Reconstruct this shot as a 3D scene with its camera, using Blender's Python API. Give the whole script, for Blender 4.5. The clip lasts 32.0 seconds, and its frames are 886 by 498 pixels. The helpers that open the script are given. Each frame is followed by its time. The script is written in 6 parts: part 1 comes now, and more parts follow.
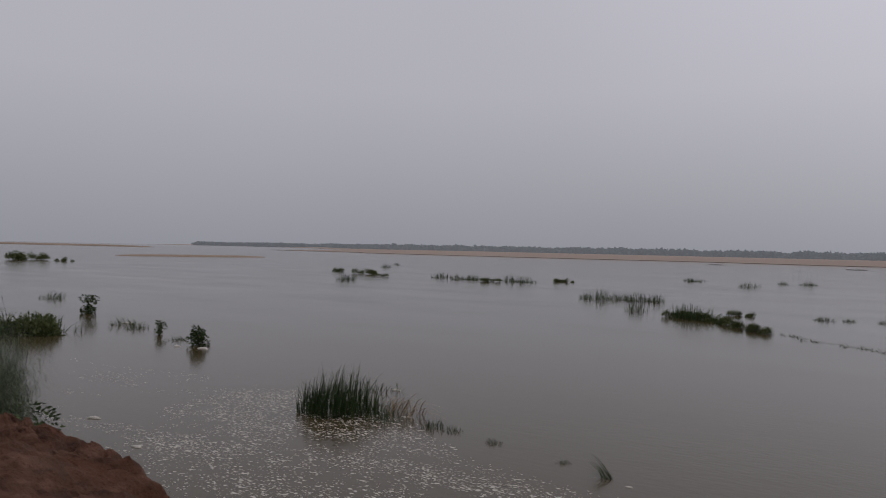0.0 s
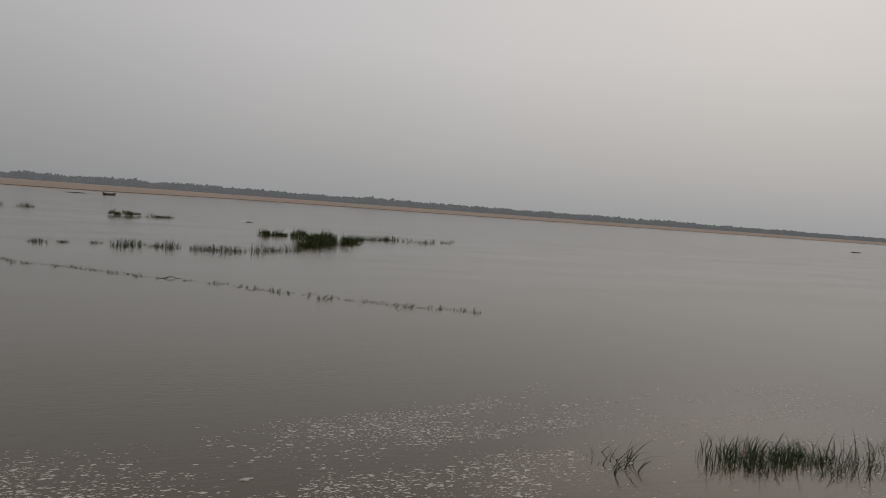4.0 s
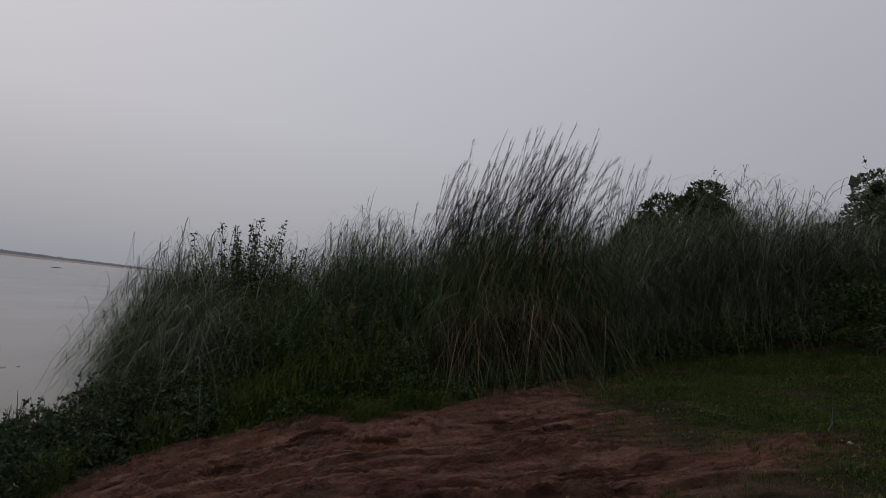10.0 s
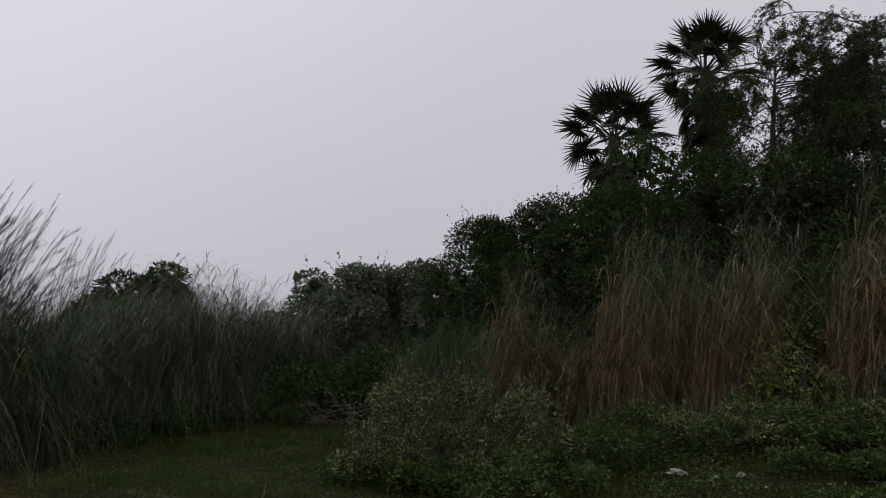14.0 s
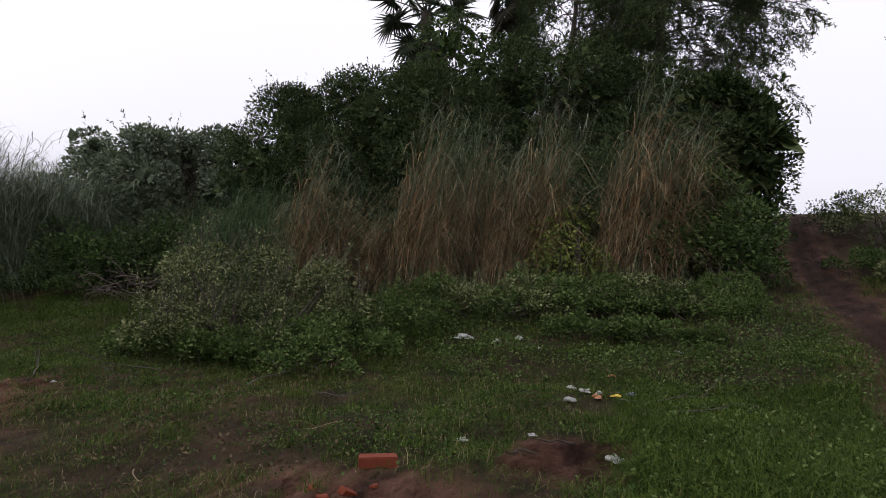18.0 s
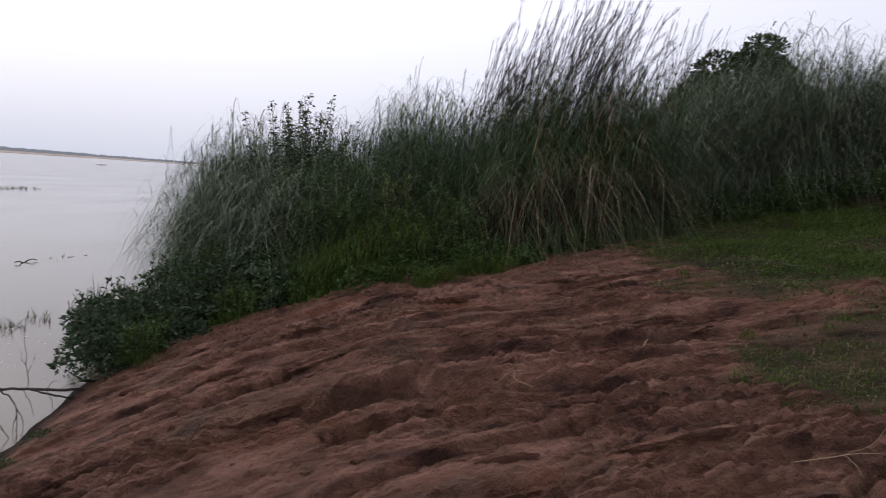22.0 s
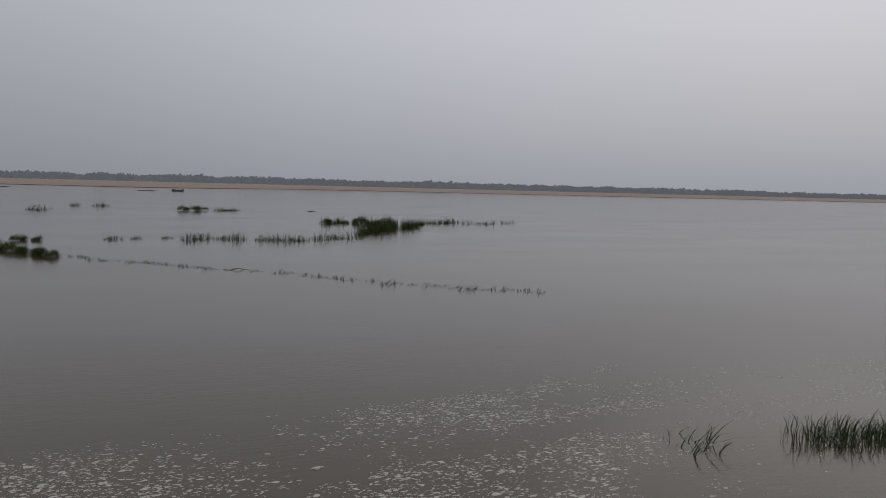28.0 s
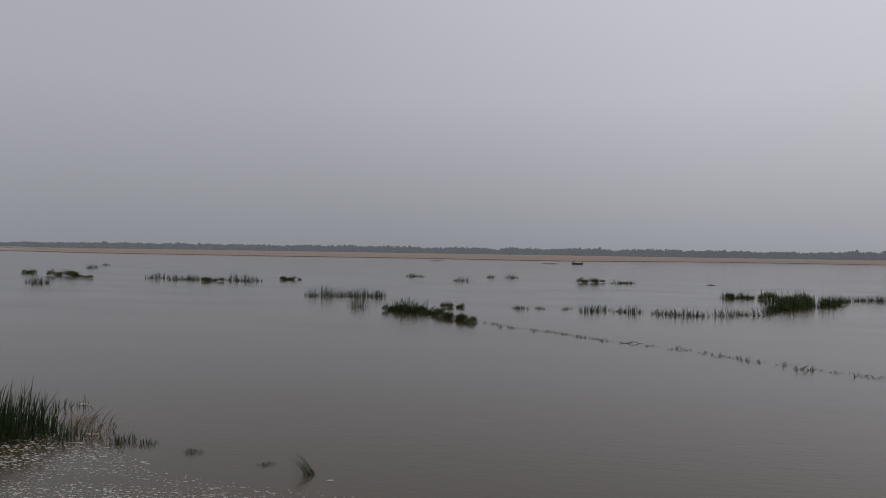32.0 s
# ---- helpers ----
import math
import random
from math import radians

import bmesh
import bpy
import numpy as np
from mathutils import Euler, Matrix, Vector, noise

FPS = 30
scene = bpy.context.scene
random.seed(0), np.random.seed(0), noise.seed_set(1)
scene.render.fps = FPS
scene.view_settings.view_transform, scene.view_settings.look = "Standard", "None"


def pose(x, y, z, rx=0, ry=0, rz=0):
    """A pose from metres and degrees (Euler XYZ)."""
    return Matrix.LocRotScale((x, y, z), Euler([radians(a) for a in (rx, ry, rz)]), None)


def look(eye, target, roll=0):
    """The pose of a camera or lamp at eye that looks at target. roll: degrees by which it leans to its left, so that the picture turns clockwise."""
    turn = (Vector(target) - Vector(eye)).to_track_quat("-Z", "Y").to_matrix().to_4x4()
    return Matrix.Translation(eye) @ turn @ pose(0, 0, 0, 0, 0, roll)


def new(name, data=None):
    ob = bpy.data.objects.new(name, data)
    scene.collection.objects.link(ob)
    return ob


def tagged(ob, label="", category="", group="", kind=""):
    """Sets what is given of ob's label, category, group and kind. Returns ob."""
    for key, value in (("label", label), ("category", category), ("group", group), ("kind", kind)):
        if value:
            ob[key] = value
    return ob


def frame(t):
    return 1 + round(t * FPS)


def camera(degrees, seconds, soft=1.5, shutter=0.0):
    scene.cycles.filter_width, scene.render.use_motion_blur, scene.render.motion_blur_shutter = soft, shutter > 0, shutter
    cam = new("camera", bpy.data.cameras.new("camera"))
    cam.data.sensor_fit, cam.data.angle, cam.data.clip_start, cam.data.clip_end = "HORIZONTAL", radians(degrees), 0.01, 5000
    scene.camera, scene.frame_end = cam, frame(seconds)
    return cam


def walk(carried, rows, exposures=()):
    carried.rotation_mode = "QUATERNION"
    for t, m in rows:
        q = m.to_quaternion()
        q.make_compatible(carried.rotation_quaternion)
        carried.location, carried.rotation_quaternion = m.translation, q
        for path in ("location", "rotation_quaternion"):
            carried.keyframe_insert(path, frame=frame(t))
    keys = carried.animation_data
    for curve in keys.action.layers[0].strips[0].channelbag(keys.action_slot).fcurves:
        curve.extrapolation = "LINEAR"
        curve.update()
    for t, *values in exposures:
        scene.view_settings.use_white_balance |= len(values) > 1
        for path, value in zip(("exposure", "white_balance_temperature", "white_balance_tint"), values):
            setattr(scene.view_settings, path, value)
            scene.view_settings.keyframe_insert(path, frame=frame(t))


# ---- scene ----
PATH = [
    (0, -0.212, 0.091, 3.001, 90.07, -1.28, 34.95),
    (0.5, -0.193, 0.105, 3.003, 89.98, -1.12, 26.89),
    (1, -0.166, 0.114, 3.020, 90.86, -1.80, 19.41),
    (1.5, -0.182, 0.152, 3.007, 90.57, -2.29, 11.01),
    (2, -0.115, 0.122, 3.000, 89.63, -2.23, 2.83),
    (2.5, -0.076, 0.108, 2.988, 89.09, -2.88, -4.39),
    (3, -0.059, 0.071, 2.979, 88.29, -3.14, -10.92),
    (3.5, -0.035, 0.079, 2.971, 87.46, -3.62, -17.50),
    (5.5, 0.275, 0.153, 2.923, 87.76, -5.24, -42.51),
    (6, 0.285, 0.071, 2.988, 89.34, -5.04, -48.99),
    (6.5, 0.285, -0.018, 3.036, 88.47, -5.66, -54.13),
    (7, 0.294, -0.031, 3.033, 87.64, -4.92, -59.61),
    (7.5, 0.308, -0.054, 3.038, 88.88, -5.51, -64.16),
    (8, 0.317, -0.130, 3.069, 89.49, -5.10, -71.74),
    (8.5, 0.284, -0.150, 3.080, 91.02, -5.42, -80.06),
    (9, 0.206, -0.139, 3.062, 92.20, -5.90, -89.80),
    (9.5, 0.182, -0.196, 3.096, 93.58, -5.63, -95.59),
    (10, 0.190, -0.223, 3.119, 94.57, -6.70, -98.54),
    (10.5, 0.182, -0.241, 3.141, 94.78, -5.38, -100.96),
    (11, 0.160, -0.214, 3.131, 95.91, -5.34, -108.55),
    (11.5, 0.130, -0.184, 3.121, 98.83, -5.43, -115.81),
    (12, 0.124, -0.159, 3.075, 100.24, -6.03, -122.98),
    (12.5, 0.121, -0.133, 3.067, 100.00, -5.89, -128.75),
    (13, 0.093, -0.137, 3.091, 101.31, -5.38, -130.99),
    (13.5, 0.058, -0.105, 3.080, 103.93, -4.68, -136.44),
    (14, 0.022, -0.092, 3.081, 105.57, -4.10, -141.57),
    (14.5, 0.015, -0.086, 3.062, 106.41, -3.36, -147.36),
    (16.5, 0.066, -0.131, 3.041, 100.22, -4.21, -158.22),
    (17, 0.083, -0.143, 3.047, 98.45, -4.44, -158.46),
    (17.5, 0.072, -0.152, 3.045, 97.22, -3.98, -158.44),
    (18, 0.059, -0.159, 3.039, 96.45, -3.48, -157.83),
    (18.5, 0.112, -0.158, 3.016, 95.65, -3.27, -155.10),
    (19, 0.151, -0.154, 2.998, 94.37, -3.55, -148.41),
    (19.5, 0.176, -0.148, 2.974, 92.26, -3.92, -140.28),
    (20, 0.208, -0.124, 2.964, 90.53, -4.25, -131.57),
    (20.5, 0.208, -0.060, 2.949, 89.33, -3.91, -122.63),
    (21, 0.214, -0.036, 2.937, 87.71, -3.63, -112.84),
    (21.5, 0.212, 0.016, 2.928, 86.26, -3.76, -105.32),
    (22, 0.238, 0.026, 2.908, 84.45, -4.14, -95.43),
    (22.5, 0.258, 0.078, 2.884, 83.20, -5.39, -84.22),
    (23, 0.266, 0.108, 2.877, 83.72, -5.23, -78.05),
    (23.5, 0.257, 0.101, 2.875, 83.28, -4.49, -73.07),
    (24, 0.254, 0.105, 2.873, 83.59, -5.15, -71.69),
    (24.5, 0.262, 0.144, 2.893, 83.03, -4.72, -67.61),
    (25, 0.255, 0.178, 2.890, 82.41, -3.77, -58.83),
    (25.5, 0.303, 0.195, 2.939, 82.54, -3.70, -48.54),
    (26, 0.223, 0.133, 2.930, 81.31, -3.08, -38.28),
    (26.5, 0.191, 0.200, 2.944, 78.22, -1.59, -31.14),
    (28.5, 0.085, 0.286, 2.950, 86.71, -1.92, -13.96),
    (29, 0.178, 0.286, 2.972, 86.72, -1.75, -8.07),
    (29.5, 0.198, 0.304, 2.969, 87.57, -1.94, -4.72),
    (30, 0.166, 0.316, 2.973, 88.23, -1.57, 0.33),
    (30.5, 0.119, 0.295, 2.977, 88.92, -0.93, 7.89),
    (31, 0.077, 0.320, 2.976, 88.32, -0.91, 12.40),
    (31.5, 0.084, 0.375, 2.974, 89.12, -1.38, 12.69),
    (32, 0.080, 0.392, 2.967, 90.31, -0.89, 12.94),
]
EXPOSURES = [(0, 0.05, 6450, 15), (1.0, 0.0, 6600, 14), (2, -0.02, 6850, 11), (3, -0.1, 6900, 10), (4.5, -0.05, 7050, 8), (5.5, 0.0, 7350, 6), (6.4, 0.0, 7350, 6), (7.0, -0.26, 6600, 12), (7.6, -0.27, 6480, 13), (9, -0.27, 6450, 13), (10.5, -0.08, 6450, 13), (12, 0.06, 6450, 13), (14.5, 0.32, 6450, 14), (16.5, 0.6, 6450, 14), (17.5, 1.05, 6500, 15), (18.5, 1.25, 6500, 15), (20, 1.7, 6550, 14), (21, 1.6, 6500, 14), (22, 1.0, 6200, 16), (23, 0.42, 6150, 16), (24, 0.14, 6150, 15), (25, 0.02, 6100, 13), (26, -0.08, 6200, 11), (32, -0.05, 6400, 12)]
cam = camera(65.26, 32.0, soft=0.95, shutter=0.14)
walk(cam, [(r[0], pose(*r[1:])) for r in PATH], EXPOSURES)


# ---- light ----
world = bpy.data.worlds.new("overcast_sky")
scene.world = world
world.use_nodes = True
wn, wl = world.node_tree.nodes, world.node_tree.links
wn.clear()
SUN_AZ, SUN_EL = radians(-52), radians(38)
SUN_DIR = Vector((-math.sin(SUN_AZ) * math.cos(SUN_EL), math.cos(SUN_AZ) * math.cos(SUN_EL), math.sin(SUN_EL)))
sky = wn.new("ShaderNodeTexSky")
sky.sky_type, sky.sun_disc = "NISHITA", False
sky.sun_elevation, sky.sun_rotation = SUN_EL, -SUN_AZ
sky.air_density, sky.dust_density = 1.5, 6.0
coord = wn.new("ShaderNodeTexCoord")
split = wn.new("ShaderNodeSeparateXYZ")
ramp = wn.new("ShaderNodeValToRGB")
ramp.color_ramp.elements[0].position, ramp.color_ramp.elements[0].color = 0.0, (0.285, 0.298, 0.325, 1)
ramp.color_ramp.elements[1].position, ramp.color_ramp.elements[1].color = 0.6, (0.52, 0.525, 0.56, 1)
mid = ramp.color_ramp.elements.new(0.22)
mid.color = (0.435, 0.44, 0.475, 1)
dot = wn.new("ShaderNodeVectorMath")
dot.operation = "DOT_PRODUCT"
dot.inputs[1].default_value = SUN_DIR
glow = wn.new("ShaderNodeMapRange")
glow.inputs["From Min"].default_value, glow.inputs["From Max"].default_value = 0.2, 1.0
glow.inputs["To Min"].default_value, glow.inputs["To Max"].default_value = 1.0, 1.35
glow.interpolation_type = "SMOOTHSTEP"
cloud = wn.new("ShaderNodeTexNoise")
cloud.inputs["Scale"].default_value, cloud.inputs["Detail"].default_value = 1.4, 3.0
soft_cloud = wn.new("ShaderNodeMapRange")
soft_cloud.inputs["To Min"].default_value, soft_cloud.inputs["To Max"].default_value = 0.95, 1.05
gain = wn.new("ShaderNodeMath")
gain.operation = "MULTIPLY"
scaled = wn.new("ShaderNodeVectorMath")
scaled.operation = "SCALE"
thin = wn.new("ShaderNodeVectorMath")
thin.operation = "SCALE"
thin.inputs["Scale"].default_value = 0.05
veil = wn.new("ShaderNodeMix")
veil.data_type = "RGBA"
veil.inputs["Factor"].default_value = 0.9
back = wn.new("ShaderNodeBackground")
out = wn.new("ShaderNodeOutputWorld")
wl.new(coord.outputs["Generated"], split.inputs[0])
wl.new(split.outputs["Z"], ramp.inputs["Fac"])
wl.new(coord.outputs["Generated"], dot.inputs[0])
wl.new(dot.outputs["Value"], glow.inputs["Value"])
wl.new(coord.outputs["Generated"], cloud.inputs["Vector"])
wl.new(cloud.outputs["Fac"], soft_cloud.inputs["Value"])
wl.new(glow.outputs["Result"], gain.inputs[0])
wl.new(soft_cloud.outputs["Result"], gain.inputs[1])
wl.new(ramp.outputs["Color"], scaled.inputs[0])
wl.new(gain.outputs["Value"], scaled.inputs["Scale"])
wl.new(sky.outputs["Color"], thin.inputs[0])
wl.new(thin.outputs["Vector"], veil.inputs["A"])
wl.new(scaled.outputs["Vector"], veil.inputs["B"])
wl.new(veil.outputs["Result"], back.inputs["Color"])
back.inputs["Strength"].default_value = 1.0
wl.new(back.outputs["Background"], out.inputs["Surface"])

sun = new("sun", bpy.data.lights.new("sun", "SUN"))
sun.data.energy, sun.data.angle, sun.data.color = 0.12, radians(50), (1.0, 0.95, 0.88)
sun.matrix_world = look((0, 0, 60), Vector((0, 0, 60)) - SUN_DIR)


# ---- materials ----
def material(name, rough=0.7, spec=0.3):
    m = bpy.data.materials.new(name)
    m.use_nodes = True
    b = m.node_tree.nodes["Principled BSDF"]
    b.inputs["Roughness"].default_value = rough
    b.inputs["Specular IOR Level"].default_value = spec
    return m, m.node_tree.nodes, m.node_tree.links, b


def ramp_node(n, stops):
    r = n.new("ShaderNodeValToRGB")
    e = r.color_ramp.elements
    for k, (p, c) in enumerate(stops):
        el = e[k] if k < 2 else e.new(p)
        el.position, el.color = p, (*c, 1)
    return r


def noise_node(n, l, scale, detail=4.0, vec=None, rough=0.55):
    t = n.new("ShaderNodeTexNoise")
    t.inputs["Scale"].default_value, t.inputs["Detail"].default_value = scale, detail
    t.inputs["Roughness"].default_value = rough
    if vec is not None:
        l.new(vec, t.inputs["Vector"])
    return t


def mix_node(n, l, a, b, fac, mode="MIX"):
    m = n.new("ShaderNodeMix")
    m.data_type, m.blend_type = "RGBA", mode
    for sock, v in (("A", a), ("B", b)):
        if isinstance(v, tuple):
            m.inputs[sock].default_value = (*v, 1)
        else:
            l.new(v, m.inputs[sock])
    if isinstance(fac, (int, float)):
        m.inputs["Factor"].default_value = fac
    else:
        l.new(fac, m.inputs["Factor"])
    return m.outputs["Result"]


def bump_node(n, l, b, height, strength, dist=0.02):
    u = n.new("ShaderNodeBump")
    u.inputs["Strength"].default_value, u.inputs["Distance"].default_value = strength, dist
    l.new(height, u.inputs["Height"])
    l.new(u.outputs["Normal"], b.inputs["Normal"])
    return u


def leaf_material(name, dark, mid, light, rough=0.55, through_light=0.13, spec=0.15):
    """Leaves and blades: each one its own tint, a little light passing through."""
    m, n, l, b = material(name, rough, spec)
    g = n.new("ShaderNodeNewGeometry")
    r = ramp_node(n, [(0.0, dark), (1.0, light), (0.55, mid)])
    l.new(g.outputs["Random Per Island"], r.inputs["Fac"])
    pos = noise_node(n, l, 1.1, 2.0, g.outputs["Position"])
    patchy = n.new("ShaderNodeMath")
    patchy.operation = "MULTIPLY"
    patchy.inputs[1].default_value = 0.65
    l.new(ramp_fac(n, l, pos.outputs["Fac"], 0.40, 0.72), patchy.inputs[0])
    c = mix_node(n, l, r.outputs["Color"], tuple(v * 0.55 for v in mid), patchy.outputs["Value"])
    l.new(c, b.inputs["Base Color"])
    tr = n.new("ShaderNodeBsdfTranslucent")
    l.new(c, tr.inputs["Color"])
    mx = n.new("ShaderNodeMixShader")
    mx.inputs["Fac"].default_value = through_light
    l.new(b.outputs["BSDF"], mx.inputs[1])
    l.new(tr.outputs["BSDF"], mx.inputs[2])
    l.new(mx.outputs["Shader"], n["Material Output"].inputs["Surface"])
    return m


def plain_material(name, a, b_col, rough=0.7, scale=8.0, bump=0.3, dist=0.01, spec=0.3):
    m, n, l, b = material(name, rough, spec)
    co = n.new("ShaderNodeTexCoord")
    t1 = noise_node(n, l, scale, 6.0, co.outputs["Object"])
    l.new(mix_node(n, l, a, b_col, t1.outputs["Fac"]), b.inputs["Base Color"])
    t2 = noise_node(n, l, scale * 5, 4.0, co.outputs["Object"])
    bump_node(n, l, b, t2.outputs["Fac"], bump, dist)
    return m


def earth_material():
    """Red-brown silt flecked darker at random, with grassy soil and pale far sand."""
    m, n, l, b = material("earth", 0.9, 0.08)
    g = n.new("ShaderNodeNewGeometry")
    pos = g.outputs["Position"]
    mp = n.new("ShaderNodeMapping")
    mp.inputs["Scale"].default_value, mp.inputs["Rotation"].default_value = (1.0, 0.32, 1.0), (0, 0, radians(9))
    l.new(pos, mp.inputs["Vector"])
    washed = mp.outputs["Vector"]
    big, mid_n, fine = noise_node(n, l, 0.7, 4, pos), noise_node(n, l, 5.5, 7, washed), noise_node(n, l, 24, 6, pos, 0.68)
    red = ramp_node(n, [(0.34, (0.066, 0.034, 0.025)), (0.65, (0.355, 0.186, 0.132)), (0.5, (0.212, 0.104, 0.071))])
    l.new(mid_n.outputs["Fac"], red.inputs["Fac"])
    c = mix_node(n, l, red.outputs["Color"], (0.205, 0.110, 0.075), ramp_fac(n, l, big.outputs["Fac"], 0.4, 0.9))
    c = mix_node(n, l, c, (0.052, 0.028, 0.021), ramp_fac(n, l, fine.outputs["Fac"], 0.55, 0.80))
    patch = noise_node(n, l, 1.5, 5, washed)
    c = mix_node(n, l, c, (0.198, 0.089, 0.052), ramp_fac(n, l, patch.outputs["Fac"], 0.54, 0.72))
    crust = noise_node(n, l, 2.1, 5, pos)
    c = mix_node(n, l, c, (0.150, 0.100, 0.074), ramp_fac(n, l, crust.outputs["Fac"], 0.55, 0.75))
    at = n.new("ShaderNodeAttribute")
    at.attribute_name = "bare"
    soil = ramp_node(n, [(0.3, (0.020, 0.018, 0.009)), (0.75, (0.072, 0.050, 0.030))])
    l.new(mid_n.outputs["Fac"], soil.inputs["Fac"])
    c = mix_node(n, l, soil.outputs["Color"], c, at.outputs["Fac"])
    sp = n.new("ShaderNodeSeparateXYZ")
    l.new(pos, sp.inputs[0])
    loam = ramp_node(n, [(0.35, (0.020, 0.011, 0.008)), (0.7, (0.068, 0.035, 0.025))])
    l.new(mid_n.outputs["Fac"], loam.inputs["Fac"])
    on_path = n.new("ShaderNodeMath")
    on_path.operation = "MULTIPLY"
    damp = n.new("ShaderNodeMath")
    damp.operation = "MULTIPLY"
    trodden = ramp_fac(n, l, sp.outputs["X"], 3.0, 0.3)
    l.new(trodden, damp.inputs[0])
    l.new(ramp_fac(n, l, sp.outputs["Y"], -2.7, -3.5), damp.inputs[1])
    l.new(damp.outputs["Value"], on_path.inputs[0])
    l.new(at.outputs["Fac"], on_path.inputs[1])
    c = mix_node(n, l, c, loam.outputs["Color"], on_path.outputs["Value"])
    c = mix_node(n, l, c, (0.37, 0.295, 0.245), ramp_fac(n, l, sp.outputs["Y"], 150, 200))
    wet = ramp_fac(n, l, sp.outputs["Z"], 0.28, 0.06)
    c = mix_node(n, l, c, (0.032, 0.021, 0.015), wet)
    l.new(c, b.inputs["Base Color"])
    ro = n.new("ShaderNodeMapRange")
    ro.inputs["To Min"].default_value, ro.inputs["To Max"].default_value = 0.7, 0.95
    l.new(big.outputs["Fac"], ro.inputs["Value"])
    l.new(ro.outputs["Result"], b.inputs["Roughness"])
    add = n.new("ShaderNodeMath")
    add.operation = "ADD"
    l.new(mid_n.outputs["Fac"], add.inputs[0])
    l.new(fine.outputs["Fac"], add.inputs[1])
    crumb = noise_node(n, l, 75, 4, pos, 0.7)
    add2 = n.new("ShaderNodeMath")
    add2.operation, add2.inputs[1].default_value = "MULTIPLY_ADD", 0.35
    l.new(crumb.outputs["Fac"], add2.inputs[0])
    l.new(add.outputs["Value"], add2.inputs[2])
    bump_node(n, l, b, add2.outputs["Value"], 1.0, 0.11)
    return m


def ramp_fac(n, l, value, lo, hi):
    r = n.new("ShaderNodeMapRange")
    r.inputs["From Min"].default_value, r.inputs["From Max"].default_value = lo, hi
    l.new(value, r.inputs["Value"])
    return r.outputs["Result"]


def water_material():
    """Silty river water: an opaque brown body under a faintly rippled, mirroring skin."""
    m, n, l, b = material("river_water", 0.12, 0.5)
    b.inputs["IOR"].default_value = 1.33
    g = n.new("ShaderNodeNewGeometry")
    mp = n.new("ShaderNodeMapping")
    mp.inputs["Scale"].default_value = (0.35, 1.0, 1.0)
    mp.inputs["Rotation"].default_value = (0, 0, radians(-14))
    l.new(g.outputs["Position"], mp.inputs["Vector"])
    big = noise_node(n, l, 0.22, 4, mp.outputs["Vector"])
    l.new(mix_node(n, l, (0.057, 0.043, 0.019), (0.075, 0.057, 0.028), big.outputs["Fac"]), b.inputs["Base Color"])
    r1, r2 = noise_node(n, l, 2.2, 3, mp.outputs["Vector"]), noise_node(n, l, 11, 3, mp.outputs["Vector"])
    add = n.new("ShaderNodeMath")
    add.operation = "ADD"
    l.new(r1.outputs["Fac"], add.inputs[0])
    l.new(r2.outputs["Fac"], add.inputs[1])
    bump_node(n, l, b, add.outputs["Value"], 0.10, 0.03)
    ro = n.new("ShaderNodeMapRange")
    ro.inputs["To Min"].default_value, ro.inputs["To Max"].default_value = 0.06, 0.20
    l.new(big.outputs["Fac"], ro.inputs["Value"])
    l.new(ro.outputs["Result"], b.inputs["Roughness"])
    return m


def haze_glow_material():
    """Woodland half a kilometre off, with a faint glow standing in for misty air."""
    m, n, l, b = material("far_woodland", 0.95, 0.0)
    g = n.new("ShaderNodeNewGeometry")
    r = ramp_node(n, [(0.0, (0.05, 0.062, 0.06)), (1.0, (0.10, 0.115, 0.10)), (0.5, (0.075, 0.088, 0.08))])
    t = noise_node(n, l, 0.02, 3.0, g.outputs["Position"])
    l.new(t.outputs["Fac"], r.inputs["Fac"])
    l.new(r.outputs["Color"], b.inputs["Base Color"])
    # Emission imitates haze in the air; the foliage itself is no light source.
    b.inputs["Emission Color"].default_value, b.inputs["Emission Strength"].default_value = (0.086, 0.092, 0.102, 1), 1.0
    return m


EARTH, WATER = earth_material(), water_material()
REED = leaf_material("reed_green", (0.018, 0.036, 0.012), (0.038, 0.066, 0.023), (0.085, 0.105, 0.040))
CANE_GREEN = leaf_material("cane_grass_green", (0.020, 0.041, 0.015), (0.048, 0.087, 0.031), (0.135, 0.178, 0.078))
CANE_PALE = leaf_material("pale_cane_blade", (0.085, 0.070, 0.040), (0.185, 0.150, 0.092), (0.34, 0.29, 0.20), 0.6, 0.2, 0.15)
CANE_SOFT = leaf_material("blue_green_grass", (0.050, 0.072, 0.042), (0.106, 0.138, 0.082), (0.24, 0.26, 0.16))
CANE_DRY = leaf_material("dry_cane", (0.125, 0.070, 0.036), (0.32, 0.205, 0.110), (0.58, 0.45, 0.27), 0.7, 0.15, 0.1)
PLUME = leaf_material("seed_plume", (0.022, 0.018, 0.016), (0.050, 0.038, 0.034), (0.10, 0.078, 0.068), 0.8, 0.04, 0.03)
LAWN = leaf_material("lawn_green", (0.020, 0.038, 0.007), (0.052, 0.088, 0.015), (0.130, 0.168, 0.038), 0.7, 0.15, 0.04)
STRAW = leaf_material("straw", (0.16, 0.11, 0.06), (0.27, 0.20, 0.115), (0.38, 0.30, 0.19), 0.7, 0.1)
SHRUB_PALE = leaf_material("grey_green_leaf", (0.032, 0.048, 0.016), (0.108, 0.134, 0.054), (0.33, 0.34, 0.17), 0.6, 0.13, 0.08)
